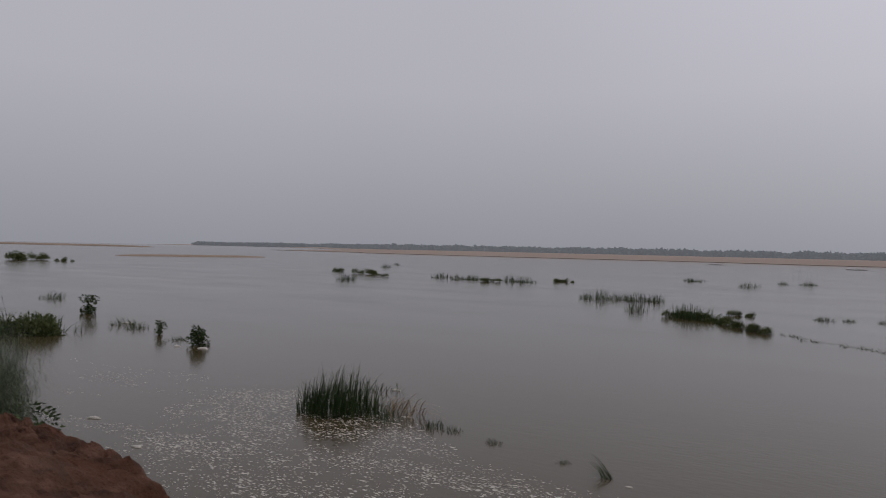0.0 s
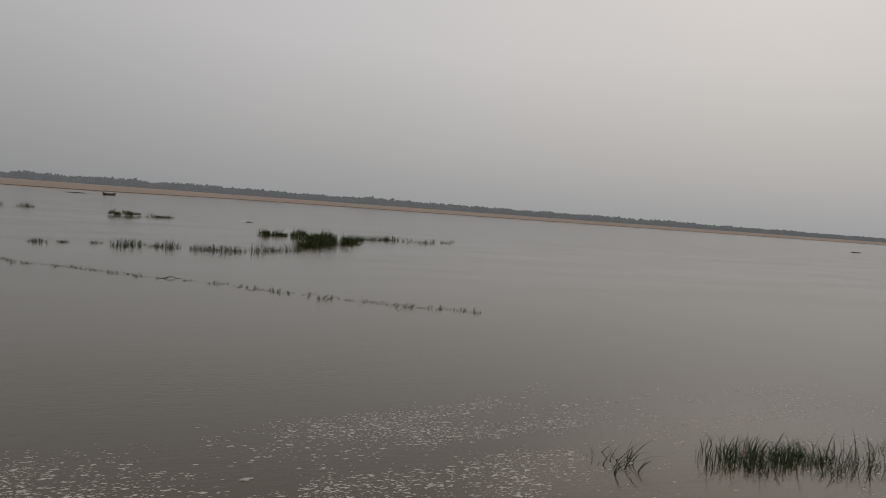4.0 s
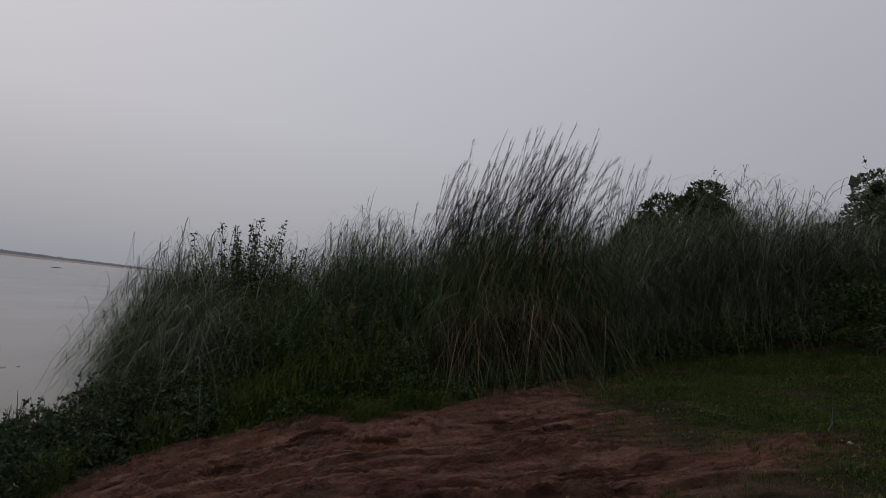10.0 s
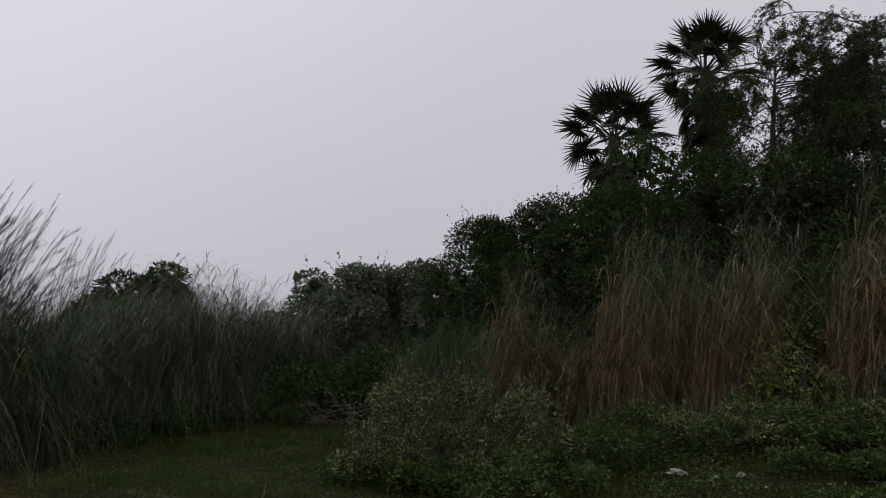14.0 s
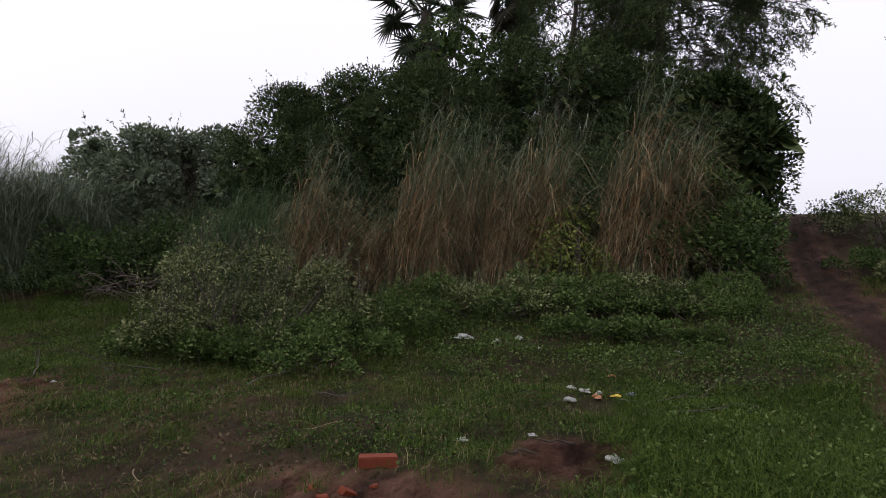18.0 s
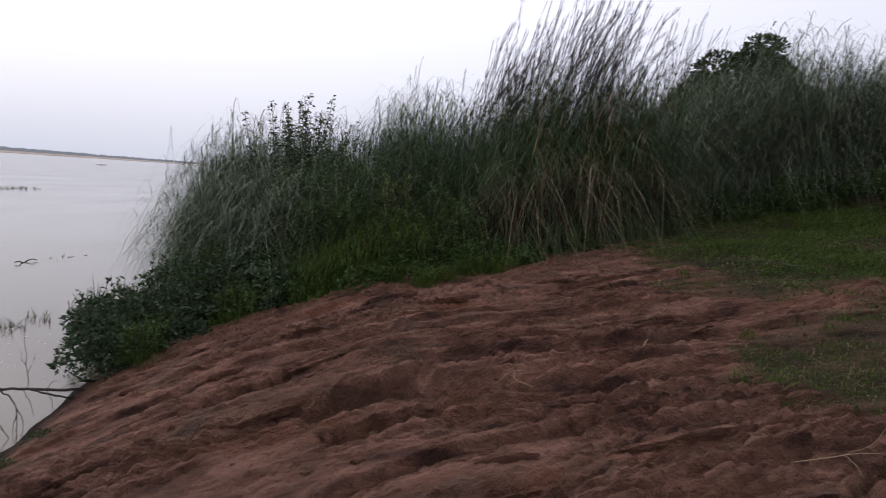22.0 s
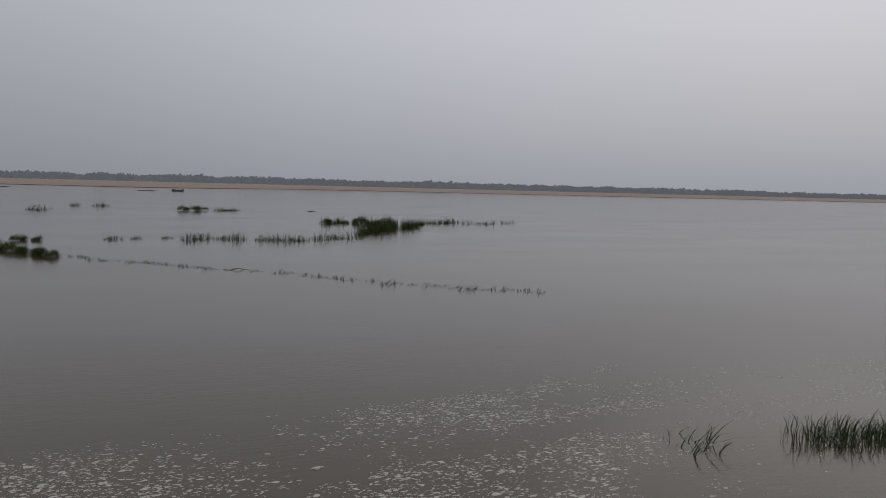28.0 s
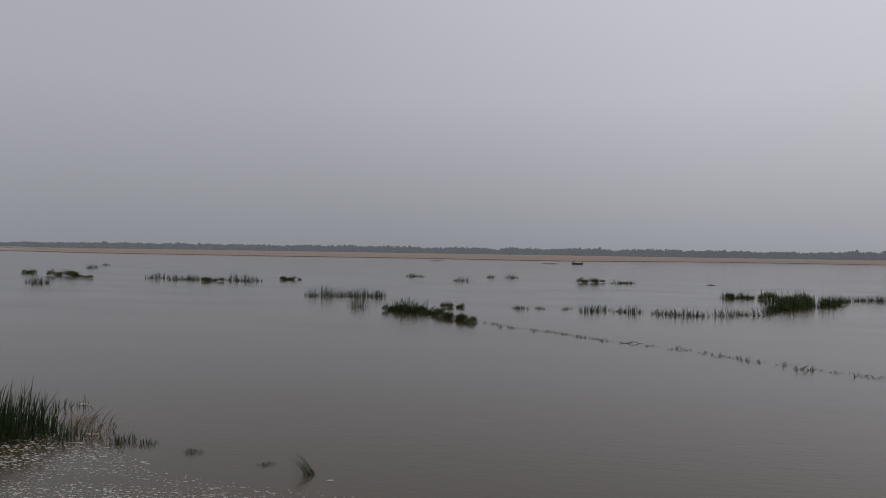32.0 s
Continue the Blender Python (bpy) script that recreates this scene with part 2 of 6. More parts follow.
SHRUB_FRESH = leaf_material("fresh_green_leaf", (0.018, 0.036, 0.009), (0.044, 0.078, 0.020), (0.120, 0.165, 0.052), 0.6, 0.13, 0.08)
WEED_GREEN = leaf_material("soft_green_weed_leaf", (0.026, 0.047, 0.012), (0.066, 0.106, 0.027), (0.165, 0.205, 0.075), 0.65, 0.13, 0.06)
BANK_LEAF = leaf_material("blue_green_bank_leaf", (0.022, 0.040, 0.020), (0.056, 0.090, 0.046), (0.145, 0.185, 0.105), 0.6, 0.13, 0.1)
LEAF_DARK = leaf_material("dark_tree_leaf", (0.014, 0.027, 0.009), (0.050, 0.076, 0.027), (0.110, 0.138, 0.055), 0.65, 0.13, 0.06)
LEAF_GREY = leaf_material("dusty_grey_green_leaf", (0.060, 0.084, 0.050), (0.135, 0.168, 0.104), (0.24, 0.275, 0.18), 0.65)
# Dead brown blades, their colour deepened to stand for shade beneath the cane.
SHADE_THATCH = leaf_material("shade_darkened_thatch", (0.022, 0.015, 0.010), (0.060, 0.042, 0.029), (0.15, 0.115, 0.078), 0.85, 0.03, 0.05)
OLIVE = leaf_material("olive_water_weed", (0.040, 0.056, 0.018), (0.095, 0.118, 0.042), (0.19, 0.21, 0.09), 0.6)
DEAD_LEAF = leaf_material("dead_brown_leaf", (0.05, 0.034, 0.02), (0.10, 0.068, 0.04), (0.19, 0.14, 0.08), 0.8, 0.05)
LEAF_YELLOW = leaf_material("yellow_green_leaf", (0.07, 0.11, 0.02), (0.14, 0.18, 0.035), (0.25, 0.27, 0.07))
PALM_LEAF = leaf_material("palm_leaf", (0.025, 0.038, 0.02), (0.045, 0.062, 0.032), (0.085, 0.10, 0.055), 0.45, 0.1)
DEAD_PALM = leaf_material("hanging_palm_leaf", (0.022, 0.022, 0.014), (0.045, 0.043, 0.028), (0.085, 0.078, 0.052), 0.7, 0.1)
FAR_LEAF = haze_glow_material()
SAND = plain_material("river_sand", (0.27, 0.205, 0.16), (0.36, 0.28, 0.22), 0.95, 0.4, 0.2, 0.02, 0.05)
BARK = plain_material("bark", (0.036, 0.029, 0.024), (0.085, 0.069, 0.055), 0.85, 14, 0.8, 0.01)
TWIG = plain_material("dead_wood", (0.04, 0.033, 0.028), (0.10, 0.085, 0.072), 0.8, 30, 0.4, 0.004)
BRUSH = plain_material("grey_brush_wood", (0.06, 0.044, 0.036), (0.13, 0.10, 0.085), 0.8, 30, 0.4, 0.004)
BRICK = plain_material("fired_brick", (0.10, 0.018, 0.007), (0.19, 0.040, 0.015), 0.8, 22, 0.5, 0.004)
ROTTEN = plain_material("rotten_wood", (0.022, 0.015, 0.011), (0.06, 0.042, 0.032), 0.9, 30, 0.5, 0.006)
FOAM = plain_material("river_foam", (0.34, 0.315, 0.265), (0.62, 0.59, 0.52), 0.6, 20, 0.4, 0.004)
BAG = plain_material("crumpled_plastic", (0.20, 0.20, 0.185), (0.42, 0.42, 0.40), 0.4, 14, 0.6, 0.01, 0.5)
BAG_BLUE = plain_material("blue_plastic", (0.10, 0.12, 0.17), (0.20, 0.22, 0.28), 0.4, 14, 0.6, 0.01, 0.5)
BAG_YELLOW = plain_material("yellow_plastic", (0.62, 0.43, 0.03), (0.75, 0.55, 0.08), 0.4, 14, 0.6, 0.01, 0.5)
BAG_ORANGE = plain_material("orange_wrapper", (0.22, 0.085, 0.035), (0.36, 0.15, 0.06), 0.5, 14, 0.6, 0.01, 0.5)
# Steel lightened in its base colour to stand for haze over the river.
HAZE_STEEL = plain_material("haze_paled_steel", (0.55, 0.56, 0.58), (0.66, 0.67, 0.69), 0.8, 1, 0.0)
BOAT_WOOD = plain_material("tarred_wood", (0.17, 0.155, 0.14), (0.24, 0.215, 0.19), 0.7, 3, 0.3)


# ---- mesh helpers ----
def mesh_np(name, verts, faces, mats, smooth_shade=False, index=None):
    """A mesh from arrays: faces all with the same number of corners."""
    verts, faces = np.asarray(verts, np.float32), np.asarray(faces, np.int32)
    me = bpy.data.meshes.new(name)
    me.vertices.add(len(verts))
    me.vertices.foreach_set("co", verts.ravel())
    k = faces.shape[1]
    me.loops.add(faces.size)
    me.loops.foreach_set("vertex_index", faces.ravel())
    me.polygons.add(len(faces))
    me.polygons.foreach_set("loop_start", np.arange(0, faces.size, k, dtype=np.int32))
    me.polygons.foreach_set("use_smooth", np.full(len(faces), smooth_shade))
    for m in mats if isinstance(mats, (list, tuple)) else [mats]:
        me.materials.append(m)
    if index is not None:
        me.polygons.foreach_set("material_index", np.asarray(index, np.int32))
    me.update(calc_edges=True)
    me.validate()
    return me


def unit(v):
    return v / np.maximum(np.linalg.norm(v, axis=-1, keepdims=True), 1e-9)


def join(*sets):
    """Several (verts, faces) in one."""
    vs, fs, off = [], [], 0
    for v, f in sets:
        vs.append(v)
        fs.append(f + off)
        off += len(v)
    return np.concatenate(vs), np.concatenate(fs)


def blades(rng, base, height, lean, width, segs=5, droop=0.35, wind=(0.0, -0.25), twist=0.5):
    """Tapered ribbons that rise from base, arch over and bow to the wind."""
    n = len(base)
    ang = rng.uniform(0, 2 * np.pi, n)
    tilt = rng.uniform(0.1, 1.0, n) ** 1.4 * 1.5
    out_dir = np.stack([np.cos(ang), np.sin(ang)], -1) * (np.asarray(lean) * tilt)[:, None] + np.asarray(wind)
    side_a = ang + np.pi / 2 + rng.uniform(-twist, twist, n)
    side = np.stack([np.cos(side_a), np.sin(side_a), 0 * ang], -1)
    t = np.linspace(0, 1, segs + 1)
    dr = np.asarray(droop) * rng.uniform(0.5, 0.9, n) * (0.55 + 0.75 * tilt)
    z = height[:, None] * (t - dr[:, None] * t**3)
    xy = out_dir[:, None, :] * (height[:, None] * (0.35 * t + 0.65 * t**2.2))[..., None]
    mid_line = np.concatenate([xy, z[..., None]], -1) + base[:, None, :]
    w = np.asarray(width) * np.ones(n)
    prof = np.minimum(1.0, 0.45 + 2.2 * t) * (1 - t) ** 0.75 + 0.04
    off = side[:, None, :] * (w[:, None] * prof)[..., None] * 0.5
    v = np.stack([mid_line - off, mid_line + off], 2).reshape(-1, 3)
    a = (np.arange(n)[:, None] * (segs + 1) + np.arange(segs)) * 2
    f = np.stack([a, a + 1, a + 3, a + 2], -1).reshape(-1, 4)
    return v, f, mid_line


def leaves(rng, at, way, length, width=0.45, droop=0.2):
    """A folded pointed leaf at each place, along its way."""
    n = len(at)
    way = unit(way + rng.normal(0, 0.45, (n, 3)) - np.array([0, 0, droop]))
    side = unit(np.cross(way, rng.normal(0, 1, (n, 3))))
    up = np.cross(side, way)
    ln = (np.asarray(length) * rng.uniform(0.6, 1.25, n))[:, None]
    m = at + way * ln * 0.45 + up * ln * 0.06
    v = np.stack([at, m + side * ln * width * 0.5, at + way * ln - up * ln * 0.08, m - side * ln * width * 0.5], 1).reshape(-1, 3)
    f = np.arange(4 * n).reshape(-1, 4)
    return v, f


def tube(path, radii, sides=6):
    """A round limb along a path."""
    path, radii = np.asarray(path, float), np.asarray(radii, float)
    tan = unit(np.gradient(path, axis=0))
    ref = np.where(np.abs(tan[:, 2:3]) < 0.9, np.array([[0, 0, 1.0]]), np.array([[1.0, 0, 0]]))
    a = unit(np.cross(tan, ref))
    b = np.cross(tan, a)
    th = np.linspace(0, 2 * np.pi, sides, endpoint=False)
    v = path[:, None] + radii[:, None, None] * (a[:, None] * np.cos(th)[None, :, None] + b[:, None] * np.sin(th)[None, :, None])
    k, s = len(path), sides
    i, j = np.meshgrid(np.arange(k - 1), np.arange(s), indexing="ij")
    f = np.stack([i * s + j, i * s + (j + 1) % s, (i + 1) * s + (j + 1) % s, (i + 1) * s + j], -1).reshape(-1, 4)
    return v.reshape(-1, 3), f


def part(name, me, parent, label="", kind=""):
    ob = new(name, me)
    ob.parent = parent
    return tagged(ob, label, kind=kind)


def thing(name, label, category, at, group="", kind="", turn=0.0, size=1.0):
    ob = new(name)
    ob.matrix_world = pose(*at, 0, 0, turn) @ Matrix.Diagonal((size, size, size, 1))
    return tagged(ob, label, category, group, kind)


def polar(az, d, z=None):
    """A place at a bearing (degrees to the left of the river's +y) and distance from where the walker stands."""
    x, y = -math.sin(radians(az)) * d, math.cos(radians(az)) * d
    return (x, y, float(ground_z(x, y)) if z is None else z)


# ---- the lie of the land ----
def vnoise(x, y, size, seed):
    """Smooth value noise of -1 to 1 with lumps of the given size."""
    u, v = np.asarray(x, float) / size, np.asarray(y, float) / size
    i, j = np.floor(u).astype(np.int64), np.floor(v).astype(np.int64)
    a, b = u - i, v - j
    a, b = a * a * (3 - 2 * a), b * b * (3 - 2 * b)

    def h(p, q):
        n = (p * 374761393 + q * 668265263 + seed * 974634777) & 0x7FFFFFFF
        n = ((n ^ (n >> 13)) * 1274126177) & 0x7FFFFFFF
        return ((n ^ (n >> 16)) & 0xFFFF) / 32767.5 - 1.0

    return (h(i, j) * (1 - a) + h(i + 1, j) * a) * (1 - b) + (h(i, j + 1) * (1 - a) + h(i + 1, j + 1) * a) * b


def smooth(lo, hi, v):
    t = np.clip((np.asarray(v, float) - lo) / (hi - lo), 0, 1)
    return t * t * (3 - 2 * t)


def shore_y(x):
    """The water's edge of the near bank, placed to fit the camera's view."""
    x = np.asarray(x, float)
    return 3.45 + 0.07 * np.logaddexp(0, (2 - x) * 1.2) / 1.2 + 0.9 * smooth(9.5, 14, x) + 0.12 * vnoise(x, 0 * x, 1.3, 3)


BANK_S = [-900, -60, -8, -1.5, -0.4, 0, 0.25, 0.7, 2.0, 3.6, 7.9, 10.6, 12.1, 16.6, 19.6, 22, 26, 60, 400, 3000]
BANK_Z = [-2.5, -2.5, -1.6, -0.5, -0.2, 0, 0.22, 0.42, 0.95, 1.5, 2.2, 2.55, 2.95, 4.0, 4.9, 6.1, 6.9, 7.5, 8, 8]


def bank(x, y):
    """Height of the land without its fine relief."""
    s = shore_y(x) - y
    z = sum(np.interp(s + k, BANK_S, BANK_Z) for k in (-0.3, -0.1, 0.1, 0.3)) / 4
    z = z + 0.54 * smooth(-3.3, -5.6, x) * smooth(0.0, 0.6, s) * smooth(5.0, 1.5, s)
    far = smooth(395, 425, y + 85 * smooth(70, -40, x) * smooth(470, 380, y) + 14 * vnoise(x, y, 90, 5) - 0.02 * x - 0.9 * np.clip(-x - 260, 0, 1300))
    return z + 4.9 * far


def bare(x, y):
    """1 on bare earth, 0 under grass."""
    n = 0.55 * vnoise(x, y, 1.9, 11) + 0.35 * vnoise(x, y, 0.6, 12) + 0.2 * vnoise(x, y, 0.23, 14)
    slope = y - (-2.35 - 0.30 * (x - 3.2)) - 0.9 * np.exp(-(((x - 4.3) / 0.75) ** 2 + ((y + 2.75) / 0.4) ** 2))
    dirt = smooth(-0.45, 0.45, slope + 0.8 * n)
    along = (x - 5.0) * 0.43 - (y + 2.3) * 0.90
    across = (x - 5.0) * 0.90 + (y + 2.3) * 0.43
    strip = np.exp(-((across / 0.45) ** 2)) * smooth(-0.5, 0.3, along) * smooth(3.6, 2.2, along)
    dirt = np.maximum(dirt, strip + 0.4 * n)
    dirt = np.maximum(dirt, 1.35 * np.exp(-(((x - 2.95) / 0.75) ** 2 + ((y + 2.3) / 0.5) ** 2)) + 0.2 * n)
    mud = np.exp(-(((x - 1.75) / 1.0) ** 2 + ((y + 3.6) / 0.5) ** 2)) * 1.15
    mud = np.maximum(mud, 1.3 * np.exp(-(((x - 1.0) / 0.42) ** 4 + ((y + 4.72) / 0.42) ** 4)))
    track = 1.1 * np.exp(-(((x + 1.45 + 0.12 * np.sin(y * 0.5) + 0.25 * n) / 0.36) ** 2)) * smooth(-4.2, -6.0, y)
    return np.clip(np.maximum(dirt * smooth(12.5, 10.0, x), np.maximum(mud + 0.3 * n, track + 0.35 * n)), 0, 1)


def rills(u, v, width, seed, jag=1.0):
    """Washed ledges side by side: each with a broken upright flank and a tread easing down behind it."""
    ph = v / width + 1.0 * vnoise(u * 0.28, v * 0.5, 0.9, seed) + 0.4 * vnoise(u * 0.45, v, 0.42, seed + 1)
    ph = ph + jag * (0.20 * vnoise(u, v, 0.17, seed + 5) + 0.11 * vnoise(u, v, 0.075, seed + 6))
    k = np.floor(ph)
    t = ph - k
    amp = smooth(-0.15, 0.35, vnoise(u * 0.4 + k * 7.3, k * 3.7, 0.6, seed + 2))
    return amp * (smooth(0.0, 0.07, t) * (1 - smooth(0.12, 1.0, t)) - 0.75 * smooth(0.84, 0.96, t) * smooth(1.0, 0.97, t) - 0.3)


# washed-out hollows in the dirt: place, length, width, depth
GASHES = [(5.72, 0.95, 0.42, 0.16, 0.22), (5.98, 0.50, 0.32, 0.14, 0.22), (4.75, 0.02, 0.45, 0.15, 0.23), (4.22, -0.12, 0.42, 0.15, 0.20), (4.85, 1.9, 0.14, 0.08, 0.13), (3.75, -1.3, 0.4, 0.10, 0.10), (4.1, -0.65, 0.3, 0.10, 0.11), (5.8, -2.9, 0.35, 0.13, 0.09)]

# trodden steps in the wet mud: place, half width, depth
MUD_STEPS = [(0.95, -5.02, 0.50, 0.13), (1.15, -4.66, 0.42, 0.09), (0.80, -4.42, 0.30, 0.06)]


def relief(x, y):
    """Rills, ledges, hollows and trodden unevenness."""
    ca, sa = math.cos(radians(9)), math.sin(radians(9))
    u, v = x * sa - y * ca, x * ca + y * sa
    wild = smooth(-0.75, 0.45, vnoise(u * 0.5, v, 1.3, 33))
    crumbly = smooth(-0.1, 0.5, vnoise(u * 0.6, v, 0.7, 34))
    rough = 0.06 * rills(u, v, 0.95, 60, 0.35) + (0.25 + 0.75 * wild) * 0.09 * rills(u, v, 0.44, 70, 0.5) + (0.35 + 0.65 * crumbly) * 0.058 * rills(u, v, 0.22, 80, 0.5) + (0.3 + 0.7 * wild) * 0.024 * rills(u, v, 0.105, 90, 1.0)
    rough = rough + 0.04 * vnoise(u * 0.5, v, 0.9, 28) + (0.15 + 1.1 * crumbly) * 0.026 * np.abs(vnoise(u * 0.7, v, 0.15, 24)) + (0.45 + 0.8 * crumbly) * (0.034 * np.abs(vnoise(u * 0.8, v, 0.075, 25)) + 0.021 * vnoise(x, y, 0.037, 29))
    for gx_, gy_, ln, wd, dp in GASHES:
        du, dv = (x - gx_) * sa - (y - gy_) * ca, (x - gx_) * ca + (y - gy_) * sa + 0.05 * vnoise(x, y, 0.2, 36) + 0.05 * vnoise(x, y, 0.07, 37)
        rough = rough - dp * smooth(1.0, 0.6, np.abs(du) / ln) * smooth(-1.3, 0.5, dv / wd) * smooth(1.0, 0.75, dv / wd)
    b = bare(x, y) * smooth(0.0, 0.7, shore_y(x) - y)
    rough = rough * (0.55 + 0.45 * np.maximum(smooth(-3.3, -2.3, y), smooth(3.2, 4.2, x)))
    rough = rough * (1 + 0.9 * smooth(-1.0, -3.0, x))
    lawn = 0.05 * vnoise(x, y, 0.8, 26) + 0.02 * vnoise(x, y, 0.25, 27)
    for sx, sy, wide, deep in MUD_STEPS:
        down = y - sy + 0.10 * vnoise(x, y, 0.30, 38) + 0.05 * vnoise(x, y, 0.1, 39)
        rough = rough - deep * smooth(wide, wide * 0.6, np.abs(x - sx)) * smooth(0.0, 0.07, down) * smooth(0.5, 0.12, down)
    near = smooth(40, 14, np.hypot(x, y))
    return (b * rough + (1 - b) * lawn) * near


def ground_z(x, y):
    return bank(x, y) + relief(x, y)


# ---- ground and river ----
def axis(stops):
    out = [stops[0][0]]
    for (a, _), (b, step) in zip(stops, stops[1:]):
        k = max(1, int(round((b - a) / step)))
        out += list(np.linspace(a, b, k + 1)[1:])
    return np.array(out)


gx = axis([(-2600, 0), (-300, 230), (-60, 30), (-20, 2.5), (-10, 0.4), (-2.5, 0.05), (0.4, 0.11), (2.4, 0.028), (7.2, 0.0125), (9.8, 0.02), (18, 0.2), (40, 1.5), (300, 26), (2600, 230)])
gy = axis([(-900, 0), (-80, 120), (-30, 5), (-16, 0.6), (-5.6, 0.2), (-3.3, 0.03), (3.0, 0.0175), (3.9, 0.04), (7, 0.4), (60, 6), (330, 27), (520, 7), (900, 60), (2600, 300)])
GX, GY = np.meshgrid(gx, gy, indexing="ij")
GZ = ground_z(GX, GY)
nx, ny = len(gx), len(gy)
gi, gj = np.meshgrid(np.arange(nx - 1), np.arange(ny - 1), indexing="ij")
ground_faces = np.stack([gi * ny + gj, (gi + 1) * ny + gj, (gi + 1) * ny + gj + 1, gi * ny + gj + 1], -1).reshape(-1, 4)
ground_mesh = mesh_np("ground", np.stack([GX, GY, GZ], -1).reshape(-1, 3), ground_faces, EARTH, False)
bare_at = ground_mesh.attributes.new("bare", "FLOAT", "POINT")
bare_at.data.foreach_set("value", bare(GX, GY).ravel().astype(np.float32))
tagged(new("ground", ground_mesh), "red-brown eroded silt river bank with grassy upper slope", "ground", kind="structure")

wx = axis([(-2600, 0), (-40, 160), (40, 2), (2600, 160)])
wy = axis([(-8, 0), (60, 2), (2600, 127)])
WX, WY = np.meshgrid(wx, wy, indexing="ij")
wi_, wj_ = np.meshgrid(np.arange(len(wx) - 1), np.arange(len(wy) - 1), indexing="ij")
k = len(wy)
wf = np.stack([wi_ * k + wj_, (wi_ + 1) * k + wj_, (wi_ + 1) * k + wj_ + 1, wi_ * k + wj_ + 1], -1).reshape(-1, 4)
wv = np.stack([WX, WY, 0 * WX], -1).reshape(-1, 3)
tagged(new("river_water", mesh_np("river_water", wv, wf, WATER, True)), "wide silty brown river with a faint sheen", "water", kind="structure")


def sandbar(name, cx, cy, lx, ly, h, seed, turn=0.0):
    rng = np.random.default_rng(seed)
    th = np.linspace(0, 2 * np.pi, 49)[:-1]
    rad = 1 + 0.18 * np.sin(2 * th + rng.uniform(0, 6)) + 0.12 * np.sin(5 * th + rng.uniform(0, 6)) + rng.normal(0, 0.03, 48)
    rings = [(1.0, -0.15), (0.93, 0.5), (0.7, 0.9), (0.35, 1.0)]
    v = [np.stack([np.cos(th) * rad * r * lx, np.sin(th) * rad * r * ly, 0 * th + h * z], -1) for r, z in rings]
    v = np.concatenate(v + [np.array([[0, 0, h]])])
    f = []
    for r in range(3):
        for q in range(48):
            f.append((r * 48 + q, r * 48 + (q + 1) % 48, (r + 1) * 48 + (q + 1) % 48, (r + 1) * 48 + q))
    f += [(144 + 2 * q, 144 + 2 * q + 1, 144 + (2 * q + 2) % 48, 192) for q in range(24)]
    ob = new(name, mesh_np(name, v, np.array(f), SAND, True))
    ob.matrix_world = pose(cx, cy, 0, 0, 0, turn)
    return tagged(ob, "low bare sandbar lying in the river", "sandbar", kind="structure")


sandbar("sandbar", -148, 106, 17, 3.5, 0.4, 1, 75)
sandbar("sandbar", -600, 262, 95, 9, 1.4, 3, 30)


# ---- far shore ----
def blob_woods(rng, centres, rx, rz, n):
    """Rounded leafy masses, each a shell of many small faces with a broken edge."""
    m = len(centres)
    d = unit(rng.normal(0, 1, (m, n, 3)))
    d[..., 2] = np.abs(d[..., 2])
    at = centres[:, None] + d * np.stack([rx, rx, rz], -1)[:, None] * rng.uniform(0.75, 1.05, (m, n, 1))
    at, way = at.reshape(-1, 3), d.reshape(-1, 3)
    return leaves(rng, at, way, np.repeat(rx, n) * 0.34, 0.9)


rng = np.random.default_rng(7)
xs = np.concatenate([rng.uniform(-330, 2900, 1000), rng.uniform(-330, 900, 900), rng.uniform(-2250, -300, 900)])
ys = 476 + 0.02 * xs + 0.9 * np.clip(-xs - 260, 0, 1300) + rng.uniform(-14, 45, len(xs)) + 18 * vnoise(xs, 0 * xs, 130, 31)
rz = 2.5 + 0.7 * vnoise(xs, ys, 45, 32) + rng.uniform(-0.3, 0.6, len(xs)) + np.where(rng.uniform(0, 1, len(xs)) < 0.02, 0.9, 0)
rz = rz * (1 + 0.5 * np.clip(-xs - 260, 0, 1300) / 500)
cz = bank(xs, ys) + 0.2
v, f = blob_woods(rng, np.stack([xs, ys, cz], -1), rng.uniform(3.5, 8, len(xs)) * (1 + 0.7 * np.clip(-xs - 260, 0, 1300) / 500), np.maximum(rz, 1.6), 80)
tagged(new("far_woodland", mesh_np("far_woodland", v, f, FAR_LEAF)), "grey-green scrub woodland along the far sandy shore, glowing faintly to imitate haze", "woodland", kind="stuff")


def beam(a, b, r):
    a, b = np.asarray(a, float), np.asarray(b, float)
    return tube(np.stack([a, b]), [r, r], 4)


